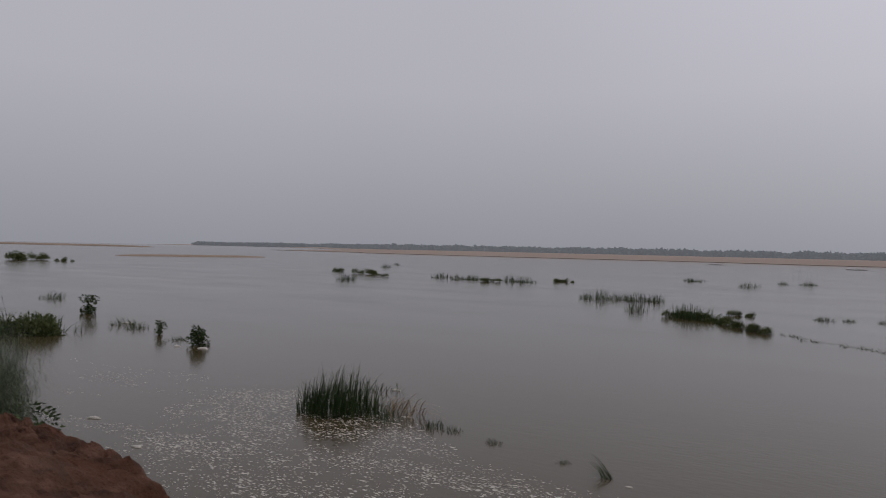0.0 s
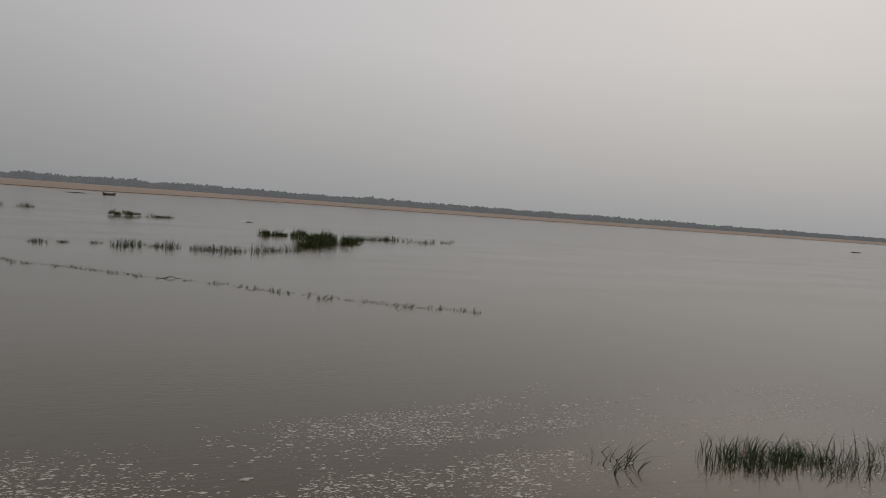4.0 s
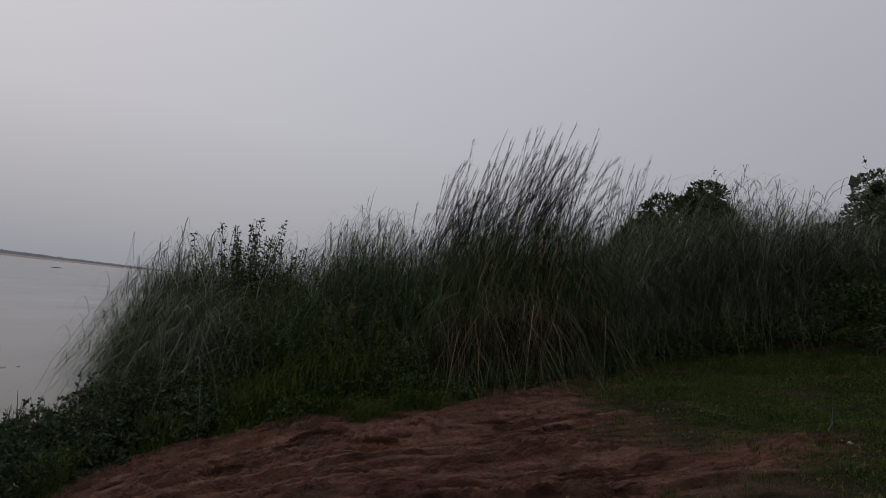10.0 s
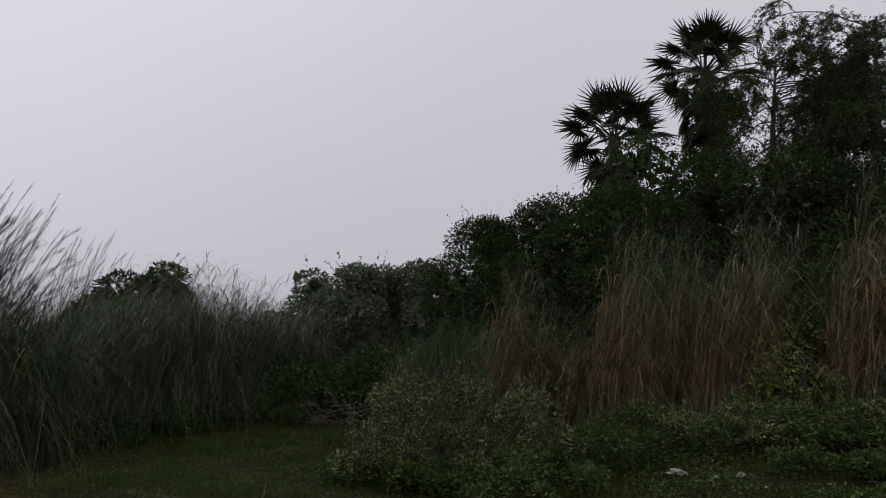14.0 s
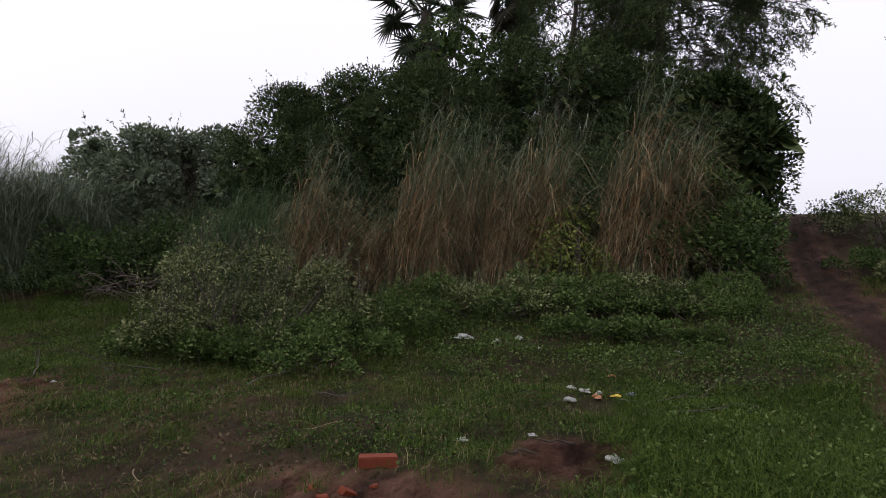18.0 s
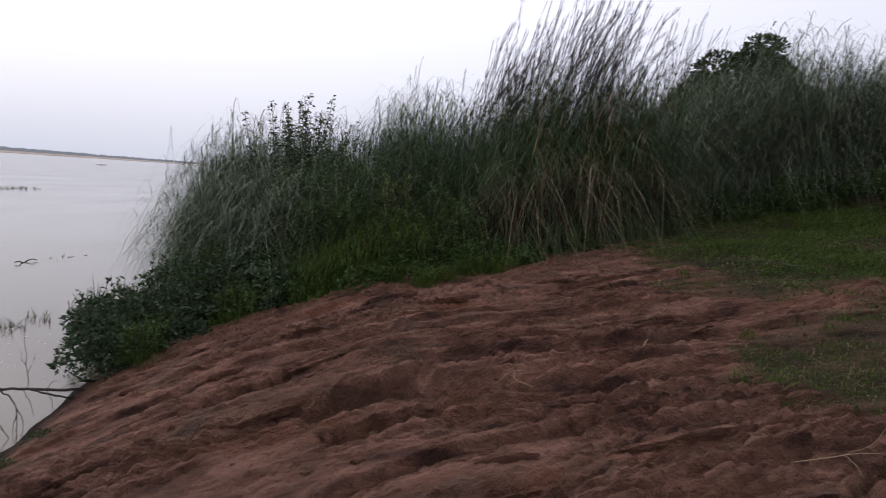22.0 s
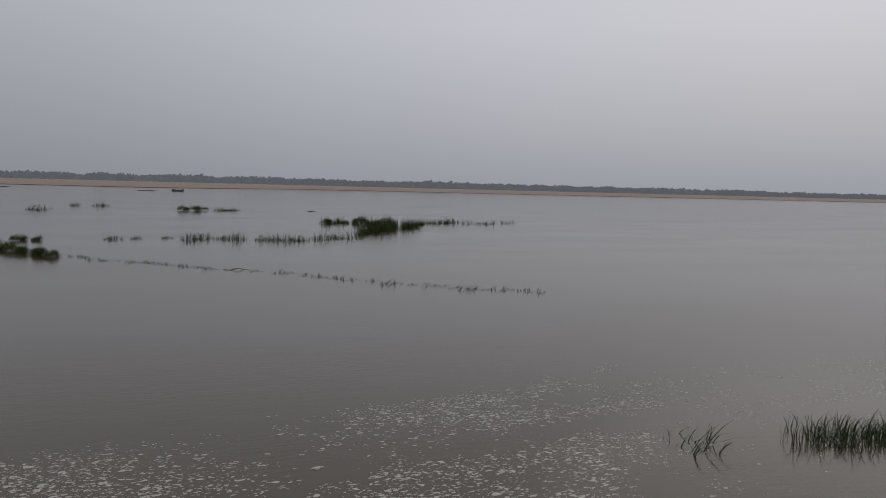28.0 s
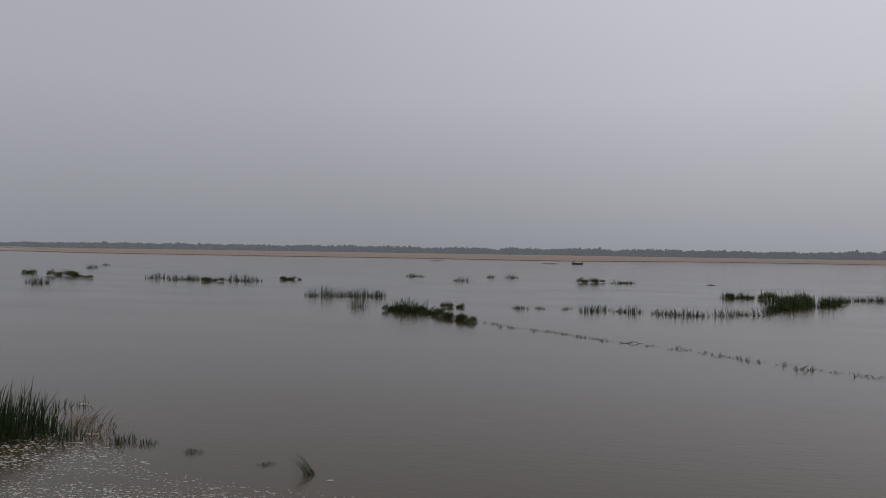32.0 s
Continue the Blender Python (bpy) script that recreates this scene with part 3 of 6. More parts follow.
def pylon(at, h, turn):
    """A lattice power pylon: four legs, rings, bracing and three cross-arms."""
    root = thing("power_pylon", "distant steel lattice power pylon on the far shore, paled to imitate haze", "pylon", at, "pylons on the far shore", turn=turn)

    def half(z):
        return np.interp(z, [0, h * 0.6, h], [h * 0.10, h * 0.028, h * 0.012])

    zs = np.linspace(0, h, 9)
    corners = [(-1, -1), (1, -1), (1, 1), (-1, 1)]
    # Members kept thinner than real steelwork so the pylon looks faint, as through haze.
    for cx, cy in corners:
        part("leg", mesh_np("leg", *tube(np.array([(cx * half(z), cy * half(z), z) for z in zs]), [0.07] * 9, 4), HAZE_STEEL), root)
    rungs = []
    for z0, z1 in zip(zs, zs[1:]):
        for q in range(4):
            (ax, ay), (bx, by) = corners[q], corners[(q + 1) % 4]
            rungs.append(beam((ax * half(z0), ay * half(z0), z0), (bx * half(z1), by * half(z1), z1), 0.035))
            rungs.append(beam((bx * half(z0), by * half(z0), z0), (ax * half(z1), ay * half(z1), z1), 0.035))
    part("bracing", mesh_np("bracing", *join(*rungs), HAZE_STEEL), root, kind="stuff")
    for z, w in ((h * 0.68, 0.16), (h * 0.8, 0.14), (h * 0.92, 0.11)):
        arm = join(beam((-w * h, 0, z), (w * h, 0, z), 0.07), beam((-w * h, 0, z), (0, 0, z + h * 0.05), 0.04), beam((w * h, 0, z), (0, 0, z + h * 0.05), 0.04))
        part("cross_arm", mesh_np("cross_arm", *arm, HAZE_STEEL), root)


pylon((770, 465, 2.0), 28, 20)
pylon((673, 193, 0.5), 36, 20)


def river_boat(at, length, turn):
    root = thing("country_boat", "long dark wooden country boat moored on the river", "boat", at, turn=turn)
    t = np.linspace(-1, 1, 15)
    rows = []
    for q in t:
        w, lift = 0.7 * (1 - abs(q) ** 2.5) + 0.05, 0.4 * abs(q) ** 3
        rows += [(q * length / 2, -w, 0.55 + lift), (q * length / 2, -w * 0.6, -0.1 + lift * 0.8), (q * length / 2, w * 0.6, -0.1 + lift * 0.8), (q * length / 2, w, 0.55 + lift)]
    f = [(4 * a + c, 4 * a + c + 1, 4 * a + c + 5, 4 * a + c + 4) for a in range(14) for c in range(3)]
    part("hull", mesh_np("hull", np.array(rows), np.array(f), BOAT_WOOD, True), root)
    part("thwart", mesh_np("thwart", *beam((0, -0.65, 0.5), (0, 0.65, 0.5), 0.1), BOAT_WOOD), root)
    part("mast", mesh_np("mast", *beam((-length * 0.3, 0, 0), (-length * 0.3, 0, 1.6), 0.08), BOAT_WOOD), root)


river_boat((-7.2, 217, -0.1), 3.4, 8)


# ---- plants standing in the river ----
def tuft_mesh(name, seed, n, radius, hmin, hmax, lean, width, mat, wind=(0.12, -0.12), stretch=1.0, droop=0.2, segs=4):
    rng = np.random.default_rng(seed)
    a, r = rng.uniform(0, 2 * np.pi, n), radius * np.sqrt(rng.uniform(0, 1, n))
    base = np.stack([np.cos(a) * r * stretch, np.sin(a) * r, np.full(n, -0.12)], -1)
    h = rng.uniform(hmin, hmax, n) * (1 - 0.45 * (r / radius) ** 2)
    v, f, _ = blades(rng, base, h, np.full(n, lean), rng.uniform(0.6, 1.2, n) * width, segs, droop, wind)
    return mesh_np(name, v, f, mat)


def put(name, me, at, turn, size, label, category, group="", tall=1.0):
    ob = new(name)
    ob.matrix_world = pose(*at, 0, 0, turn) @ Matrix.Diagonal((size, size, size * tall, 1))
    part("foliage", me, ob, kind="stuff")
    return tagged(ob, label, category, group)


big_tuft = tuft_mesh("reed_clump", 41, 620, 0.66, 0.6, 1.32, 0.34, 0.021, REED, (0.08, -0.05), 1.15, 0.3, 5)
put("reed_clump", big_tuft, (-9.02, 9.46, 0), 35, 1.0, "dense upright dark green reed clump standing in shallow water", "reeds")
TUFTS = [tuft_mesh("reed_tuft", 50 + k, 95, 0.45, 0.3, 0.78, 0.45, 0.024, REED, (0.1 * k, -0.1), 1.3) for k in range(4)]
THIN = [tuft_mesh("reed_tuft", 55 + k, 30, 0.36, 0.25, 0.75, 0.55, 0.018, REED, (0.1 * k, -0.1), 1.4, 0.4) for k in range(3)]
SPARSE = [tuft_mesh("drowned_grass", 60 + k, 34, 0.35, 0.2, 0.65, 0.7, 0.03, REED, (0.1, -0.2 * k), 1.5) for k in range(3)]
MOUND = []
for k in range(3):
    rng = np.random.default_rng(70 + k)
    c = np.stack([rng.normal(0, 0.55, 7), rng.normal(0, 0.3, 7), rng.uniform(-0.05, 0.10, 7)], -1)
    d = unit(rng.normal(0, 1, (7, 150, 3)))
    d[..., 2] = np.abs(d[..., 2])
    big = rng.uniform(0.55, 1.35, (7, 1, 1))
    MOUND.append(mesh_np("weed_mound", *leaves(rng, (c[:, None] + d * [0.34, 0.26, 0.34] * big * rng.uniform(0.4, 1.1, (7, 150, 1))).reshape(-1, 3), d.reshape(-1, 3) + [0, 0, 0.5], 0.13, 0.3), OLIVE))


def scatter_tufts(spots, meshes, name, label, group, size, seed, tall=1.0):
    rng = np.random.default_rng(seed)
    for q, (x, y) in enumerate(spots):
        me = meshes[int(rng.integers(len(meshes)))]
        put(name, me, (x, y, 0), float(rng.uniform(0, 360)), size * float(rng.uniform(0.75, 1.25)), label, "reeds", group, tall)


ROW_NEAR = [(-4.6, 29.7), (-3.7, 28.2), (-2.3, 27.4), (-1.3, 26.6), (-0.6, 25.7), (0.3, 25.0), (2.4, 23.6), (3.5, 22.4), (4.1, 21.8), (5.4, 20.7), (6.5, 19.9), (7.3, 19.1), (8.2, 18.7), (9.2, 18.4)]
ISLE_ROW = [(-4.2, 38.0), (-3.2, 38.3), (-1.7, 38.7), (-0.6, 37.6), (0.1, 38.4), (1.0, 37.9), (1.7, 37.8), (3.0, 37.3), (3.6, 37.2), (4.3, 37.0), (4.9, 37.0), (6.1, 37.9), (7.0, 38.7), (8.0, 38.9)]
ISLE_TAIL = [(15.5, 52.0), (16.3, 53.0), (17.2, 54.5), (18.1, 54.7), (18.9, 55.0), (19.7, 55.3)]
LONE_STALKS = [(21.0, 54.3), (22.0, 54.2), (22.7, 54.1), (24.2, 55.4), (25.9, 56.7)]
FAR_TUFTS = [(-22.6, 82.0), (-22.1, 81.2), (-21.4, 82.0), (-14.4, 72.7), (-13.2, 84.7), (-10.7, 84.7), (1.7, 75.7), (3.2, 76.6)]
MID_LEFT = [(-18.6, 43.0), (-17.6, 43.1), (-17.0, 43.8), (-16.4, 44.2), (-15.9, 44.0), (-15.2, 43.9), (-14.6, 44.1), (-14.2, 44.0)]
LEFT_ROW = [(-44.8, 48.2), (-60.3, 63.4), (-42.9, 60.9), (-39.9, 59.7), (-39.1, 60.3), (-38.0, 60.0), (-34.3, 60.5), (-32.3, 60.0), (-70.7, 85.4), (-80.5, 100.4)]
ROW_FILL = [((a[0] * w + b[0] * (1 - w)), (a[1] * w + b[1] * (1 - w)) + 0.15) for a, b in zip(ROW_NEAR, ROW_NEAR[1:]) for w in (0.3, 0.7)]
scatter_tufts(ROW_FILL, SPARSE, "drowned_grass", "sparse half-drowned grass tuft in a line across the water", "drowned grass line", 0.62, 21, 0.35)
scatter_tufts(ROW_NEAR, SPARSE, "drowned_grass", "sparse half-drowned grass tuft in a line across the water", "drowned grass line", 0.75, 1, 0.6)
scatter_tufts(ISLE_ROW[3:], TUFTS, "reed_tuft", "short dark green reed tuft rising out of still water", "reed line", 1.05, 2, 0.85)
scatter_tufts(ISLE_ROW[:3], TUFTS, "reed_tuft", "short dark green reed tuft rising out of still water", "reed line", 0.9, 13, 0.55)
scatter_tufts(ISLE_TAIL, TUFTS, "reed_tuft", "short dark green reed tuft rising out of still water", "reed line", 1.5, 3, 0.8)
scatter_tufts(LONE_STALKS, SPARSE, "drowned_grass", "thin lone water plant stalks above the river", "lone stalks", 1.6, 4, 0.8)
scatter_tufts(FAR_TUFTS, TUFTS, "reed_tuft", "distant dark reed tuft standing in the river", "distant reed tufts", 1.5, 5, 0.7)
scatter_tufts(MID_LEFT, TUFTS, "reed_tuft", "ragged upright reed tuft with a wavering reflection", "ragged reed row", 1.2, 6, 1.15)
scatter_tufts(LEFT_ROW, TUFTS, "reed_tuft", "distant dark reed tuft standing in the river", "distant reed tufts", 1.8, 7, 0.8)
put("reed_tuft", TUFTS[1], (-12.7, 35.8, 0), 40, 1.1, "ragged upright reed tuft with a wavering reflection", "reeds", "ragged reed row", 1.3)

CLUMP = [(-10.0, 33.9, 1.5), (-9.4, 33.7, 1.6), (-8.7, 33.4, 1.5), (-8.1, 32.9, 1.4), (-7.4, 32.2, 1.5), (-6.6, 31.0, 1.3), (-5.9, 30.1, 1.4), (-5.3, 29.6, 1.1), (-8.2, 37.2, 1.2), (-7.4, 37.3, 1.0)]
rng = np.random.default_rng(8)
for x, y, s in CLUMP:
    put("weed_mound", MOUND[int(rng.integers(3))], (x, y, 0), float(rng.uniform(0, 360)), s * 0.38, "low dark green weed mound making part of a drowned islet", "water weeds", "weed islet", 1.2)
    put("reed_tuft", TUFTS[int(rng.integers(4))], (x, y + 0.1, 0.05), float(rng.uniform(0, 360)), s * (0.95 if x < -8.5 else 0.5), "reed tuft growing through a weed islet", "reeds", "weed islet reeds")
    if x < -8.9:
        put("reed_tuft", TUFTS[int(rng.integers(4))], (x + 0.35, y - 0.25, 0.05), float(rng.uniform(0, 360)), s * 0.7, "reed tuft growing through a weed islet", "reeds", "weed islet reeds")
ISLE = [(11.7, 53.5, 2.2), (10.4, 43.6, 1.8), (11.1, 45.0, 2.2), (11.3, 48.0, 2.6), (12.2, 46.4, 2.2), (13.6, 47.9, 2.2), (13.0, 51.0, 2.4), (9.3, 42.0, 1.5), (14.6, 49.6, 1.6), (9.0, 53.5, 1.7), (10.2, 54.0, 1.6)]
for x, y, s in ISLE:
    put("weed_mound", MOUND[int(rng.integers(3))], (x, y, 0), float(rng.uniform(0, 360)), s * 0.40, "green weed mound forming a small island", "water weeds", "small island", 1.15)
    put("reed_tuft", TUFTS[int(rng.integers(4))], (x, y, 0.05), float(rng.uniform(0, 360)), s * 0.70, "reed tuft standing on a small weed island", "reeds", "small island reeds", 1.15)
for x, y, s in [(-1.1, 75.4, 2.0), (-0.1, 77.0, 1.3), (2.4, 76.0, 1.0), (-53.4, 60.5, 2.3), (-52.0, 60.3, 2.0), (-35.4, 57.6, 1.5), (-34.6, 58.2, 1.4), (-30.3, 64.8, 1.6), (-31.0, 64.3, 1.4), (-115, 49.9, 5.0), (-115, 53.2, 4.0), (-118, 45.0, 4.0), (-107, 53.0, 2.5), (-48, 57.5, 1.2), (-61.5, 64.8, 1.5)]:
    put("weed_mound", MOUND[int(rng.integers(3))], (x, y, 0), float(rng.uniform(-20, 20)), s * 0.55, "distant dark weed mound lying in the river", "water weeds", "distant weed mounds")

# near plants in front of the bank
front = [(-8.02, 9.5, 0.75, 1.1), (-7.0, 9.6, 0.42, 0.9), (-6.6, 9.6, 0.4, 0.5), (-5.7, 9.45, 0.32, 0.5), (-4.4, 9.2, 0.25, 0.4)]
for x, y, s, tall in front:
    put("reed_tuft", TUFTS[int(rng.integers(4))], (x, y, 0), float(rng.uniform(0, 360)), s, "small reed tuft among foam near the bank", "reeds", "near reed tufts", tall)
flat_reeds = tuft_mesh("flattened_reeds", 78, 90, 0.35, 0.35, 0.7, 0.9, 0.018, STRAW, (0.6, 0.0), 1.4, 0.9)
put("flattened_reeds", flat_reeds, (-8.0, 10.0, 0.12), 0, 1.0, "flattened dead straw-brown reeds beside the clump", "reeds")
leaning = tuft_mesh("leaning_grass", 77, 42, 0.12, 0.4, 0.72, 0.35, 0.016, REED, (-0.75, 0.0), 1.0, 0.3)
put("leaning_grass", leaning, (-3.62, 8.95, 0), 0, 0.75, "dark grass tuft leaning over foam in the water", "reeds")

RIGHT_REEDS = [(7.0, 6.75), (7.3, 6.8), (7.6, 6.65), (7.9, 6.6), (8.2, 6.4), (8.5, 6.25), (8.8, 6.15), (9.2, 6.1), (9.6, 6.0)]
scatter_tufts([(x + 0.13, y - 0.15) for x, y in RIGHT_REEDS], THIN, "reed_tuft", "thin green reed tuft standing in shallow water", "reed stand near the bank", 0.82, 9, 1.1)
rng_r = np.random.default_rng(24)
DENSE = [(float(7.0 + 1.7 * q + rng_r.normal(0, 0.18)), float(6.7 - 0.5 * q + rng_r.normal(0, 0.16))) for q in rng_r.uniform(0, 1, 26) ** 1.2]
scatter_tufts([(x + 0.13, y - 0.15) for x, y in DENSE], SPARSE + THIN, "reed_tuft", "short dark bent reed tuft standing in shallow water", "reed stand near the bank", 0.6, 22, 1.1)
scatter_tufts([(9.9, 6.3), (10.4, 6.15), (11.0, 6.0), (11.4, 5.95), (12.0, 5.9), (12.3, 5.85), (12.8, 5.75)], SPARSE, "drowned_grass", "sparse bent grass stems above shallow water", "bent stems near the bank", 0.6, 10, 0.8)
scatter_tufts([(14.2, 5.5), (14.5, 5.4), (14.9, 5.3)], THIN, "reed_tuft", "dark upright reed tuft at the overgrown water's edge", "reeds at the edge", 1.1, 11, 1.3)
scatter_tufts([(55.5, 27.8), (57.0, 27.7), (58.5, 27.5), (54.6, 30.0)], SPARSE, "drowned_grass", "thin drowned grass line far out on the river", "far drowned grass", 2.2, 12, 0.5)
put("drowned_grass", SPARSE[1], (20.3, 8.7, -0.1), 10, 0.8, "pale half-sunk grass bundle floating on the river", "reeds")
put("drowned_grass", SPARSE[2], (5.5, 6.8, 0), 70, 0.9, "bent grass stub standing among foam", "reeds")
put("drowned_grass", SPARSE[0], (-9.5, 11.4, 0), 20, 0.7, "bent grass stub standing among foam", "reeds")


def water_bush(at, r, h, seed):
    """A small leafy shrub on a stem, standing in the water."""
    rng = np.random.default_rng(seed)
    root = thing("drowned_shrub", "small dark leafy shrub standing in the river", "shrub", at, "drowned shrubs")
    part("stem", mesh_np("stem", *tube(np.array([(0, 0, -0.2), (0.02, 0, h * 0.3), (0, 0.03, h * 0.65)]), [0.035, 0.03, 0.015], 5), BARK), root)
    c = np.stack([rng.normal(0, r * 0.5, 13), rng.normal(0, r * 0.5, 13), h * (0.42 + 0.40 * rng.uniform(-1, 1, 13))], -1)
    d = unit(rng.normal(0, 1, (13, 70, 3)))
    part("foliage", mesh_np("foliage", *leaves(rng, (c[:, None] + d * r * 0.5).reshape(-1, 3), d.reshape(-1, 3), r * 0.34, 0.5), LEAF_DARK), root)


water_bush((-29.0, 15.4, 0), 0.26, 0.8, 81)
water_bush((-20.9, 13.5, 0), 0.13, 0.6, 82)
water_bush((-17.9, 12.8, 0), 0.25, 0.6, 83)
for x, y, s, tall in [(-24.2, 14.2, 0.9, 0.8), (-22.9, 13.9, 0.8, 0.8), (-19.3, 13.1, 0.6, 0.6), (-37.8, 18.2, 1.5, 0.6), (-23.9, 10.9, 2.4, 0.6), (-24.6, 10.3, 2.4, 0.7)]:
    put("drowned_grass" if tall < 0.7 else "reed_tuft", TUFTS[int(rng.integers(4))], (x, y, 0), float(rng.uniform(0, 360)), s, "straggling green water weeds off the bank", "water weeds", "straggling weeds", tall)


put("weed_mound", MOUND[1], (-23.6, 10.9, 0.0), 20, 1.3, "dark leafy weed mound off the bluff", "water weeds", "straggling weeds")
put("weed_mound", MOUND[2], (-24.8, 11.2, 0.0), 80, 1.1, "dark leafy weed mound off the bluff", "water weeds", "straggling weeds")


for x, y, s, tall in [(12.4, 4.35, 0.9, 1.3), (12.9, 4.3, 1.0, 1.4), (13.4, 4.2, 1.0, 1.5), (12.8, 4.0, 1.0, 1.5), (12.0, 4.6, 0.6, 1.0)]:
    put("reed_tuft", TUFTS[int(rng.integers(4))], (x, y, 0), float(rng.uniform(0, 360)), s, "dark upright reeds at the foot of bank bushes", "reeds", "reeds by the bushy corner", tall)

# ---- dead branch at the water's edge, floating debris, foam ----
def branch_tree(rng, start, way, length, radius, depth, bend=0.35, kids=3, droop=0.0, spread=0.7):
    """Paths and radii of a forking branch."""
    n = 6
    pts, p, d = [np.array(start, float)], np.array(start, float), unit(np.array(way, float))
    for _ in range(n):
        d = unit(d + rng.normal(0, bend / n * 2, 3) - np.array([0, 0, droop / n]))
        p = p + d * length / n
        pts.append(p)
    out = [(np.array(pts), np.linspace(radius, radius * 0.45, n + 1), depth)]
    if depth > 0:
        for q in range(kids):
            k = int(rng.integers(2, n + 1))
            w = unit(d + rng.normal(0, spread, 3))
            out += branch_tree(rng, pts[k], w, length * rng.uniform(0.45, 0.75), radius * 0.5, depth - 1, bend, kids, droop, spread)
    return out


def dead_branch():
    """A fallen branch: a forked limb out from the bank, twigs drooping into the water, one thin shoot upright."""
    base = np.array([8.5, 3.5, -0.10])
    root = thing("dead_branch", "bare dark dead branch reaching from the bank over water", "branch", tuple(base))
    rng = np.random.default_rng(90)

    def bow(points, thick, thin, sides=6):
        """A smooth, slightly crooked rod through a few points."""
        p = np.array(points, float) - base
        for _ in range(2):
            mid = np.concatenate([[p[0]], np.stack([p[:-1] * 0.75 + p[1:] * 0.25, p[:-1] * 0.25 + p[1:] * 0.75], 1).reshape(-1, 3), [p[-1]]])
            p = mid
        p[1:-1] += rng.normal(0, 0.004, (len(p) - 2, 3))
        return tube(p, np.linspace(thick, thin, len(p)), sides)

    limb = part("limb", mesh_np("limb", *bow([(7.24, 3.84, 0.53), (7.42, 3.77, 0.50), (7.66, 3.69, 0.44), (7.92, 3.58, 0.36), (8.2, 3.42, 0.27), (8.55, 3.25, 0.17), (8.95, 3.02, 0.10)], 0.012, 0.020), TWIG, True), root)
    part("limb", mesh_np("limb", *bow([(7.86, 3.60, 0.38), (8.02, 3.46, 0.27), (8.24, 3.38, 0.17), (8.50, 3.25, 0.08)], 0.013, 0.010), TWIG, True), root)
    hanging = [
        ([(7.37, 3.79, 0.51), (7.42, 3.72, 0.36), (7.37, 3.66, 0.18), (7.15, 3.66, 0.09), (6.91, 3.67, -0.03)], 0.010),
        ([(7.37, 3.67, 0.19), (7.40, 3.61, 0.08), (7.44, 3.58, -0.03)], 0.007),
        ([(7.36, 3.67, 0.17), (7.25, 3.62, 0.08), (7.18, 3.60, -0.03)], 0.006),
        ([(7.48, 3.75, 0.49), (7.62, 3.67, 0.38), (7.67, 3.63, 0.24), (7.65, 3.61, 0.10), (7.58, 3.58, -0.03)], 0.009),
        ([(7.67, 3.63, 0.22), (7.74, 3.60, 0.11), (7.72, 3.58, -0.03)], 0.006),
        ([(7.66, 3.62, 0.16), (7.54, 3.60, 0.08), (7.47, 3.56, -0.02)], 0.005),
        ([(7.78, 3.63, 0.41), (7.84, 3.58, 0.25), (7.86, 3.54, 0.08)], 0.005),
        ([(8.05, 3.50, 0.31), (8.08, 3.45, 0.18), (8.04, 3.42, 0.04)], 0.005),
        ([(8.15, 3.44, 0.28), (8.32, 3.44, 0.25), (8.45, 3.40, 0.28)], 0.005),
        ([(8.05, 3.50, 0.31), (8.20, 3.52, 0.36), (8.32, 3.50, 0.34)], 0.004),
        ([(7.86, 3.60, 0.38), (7.84, 3.62, 0.70), (7.78, 3.62, 1.02)], 0.005),
        ([(7.85, 3.61, 0.55), (7.92, 3.58, 0.66), (7.94, 3.57, 0.78)], 0.003),
        ([(7.84, 3.61, 0.62), (7.77, 3.63, 0.72), (7.75, 3.64, 0.84)], 0.003),
    ]
    for points, thick in hanging:
        part("twig", mesh_np("twig", *bow(points, thick, thick * 0.45, 5), TWIG, True), limb)


dead_branch()


def driftwood(at, length, turn, r=0.03, seed=0):
    rng = np.random.default_rng(seed)
    t = np.linspace(-0.5, 0.5, 7)
    path = np.stack([t * length, 0.05 * length * rng.normal(0, 1, 7), 0.03 + 0.04 * np.sin(t * 9 + seed)], -1)
    ob = new("floating_stick", mesh_np("floating_stick", *tube(path, r * (1 - 0.8 * np.abs(t)), 6), TWIG, True))
    ob.matrix_world = pose(*at, 0, 0, turn)
    tagged(ob, "dark waterlogged stick floating on the river", "stick", "floating sticks")


for k, (x, y, ln, tr, r) in enumerate([(11.3, 5.95, 0.7, -8, 0.012), (1.1, 24.6, 0.8, 10, 0.015), (11.2, 76.9, 0.9, 0, 0.05), (259, 98, 9, 10, 0.25), (150, 106, 4, 10, 0.2), (19.3, 9.1, 0.8, -15, 0.02), (-15.5, 216, 5, 0, 0.2), (-57, 239, 5, 0, 0.2)]):
    driftwood((x, y, 0), ln, tr, r, k)


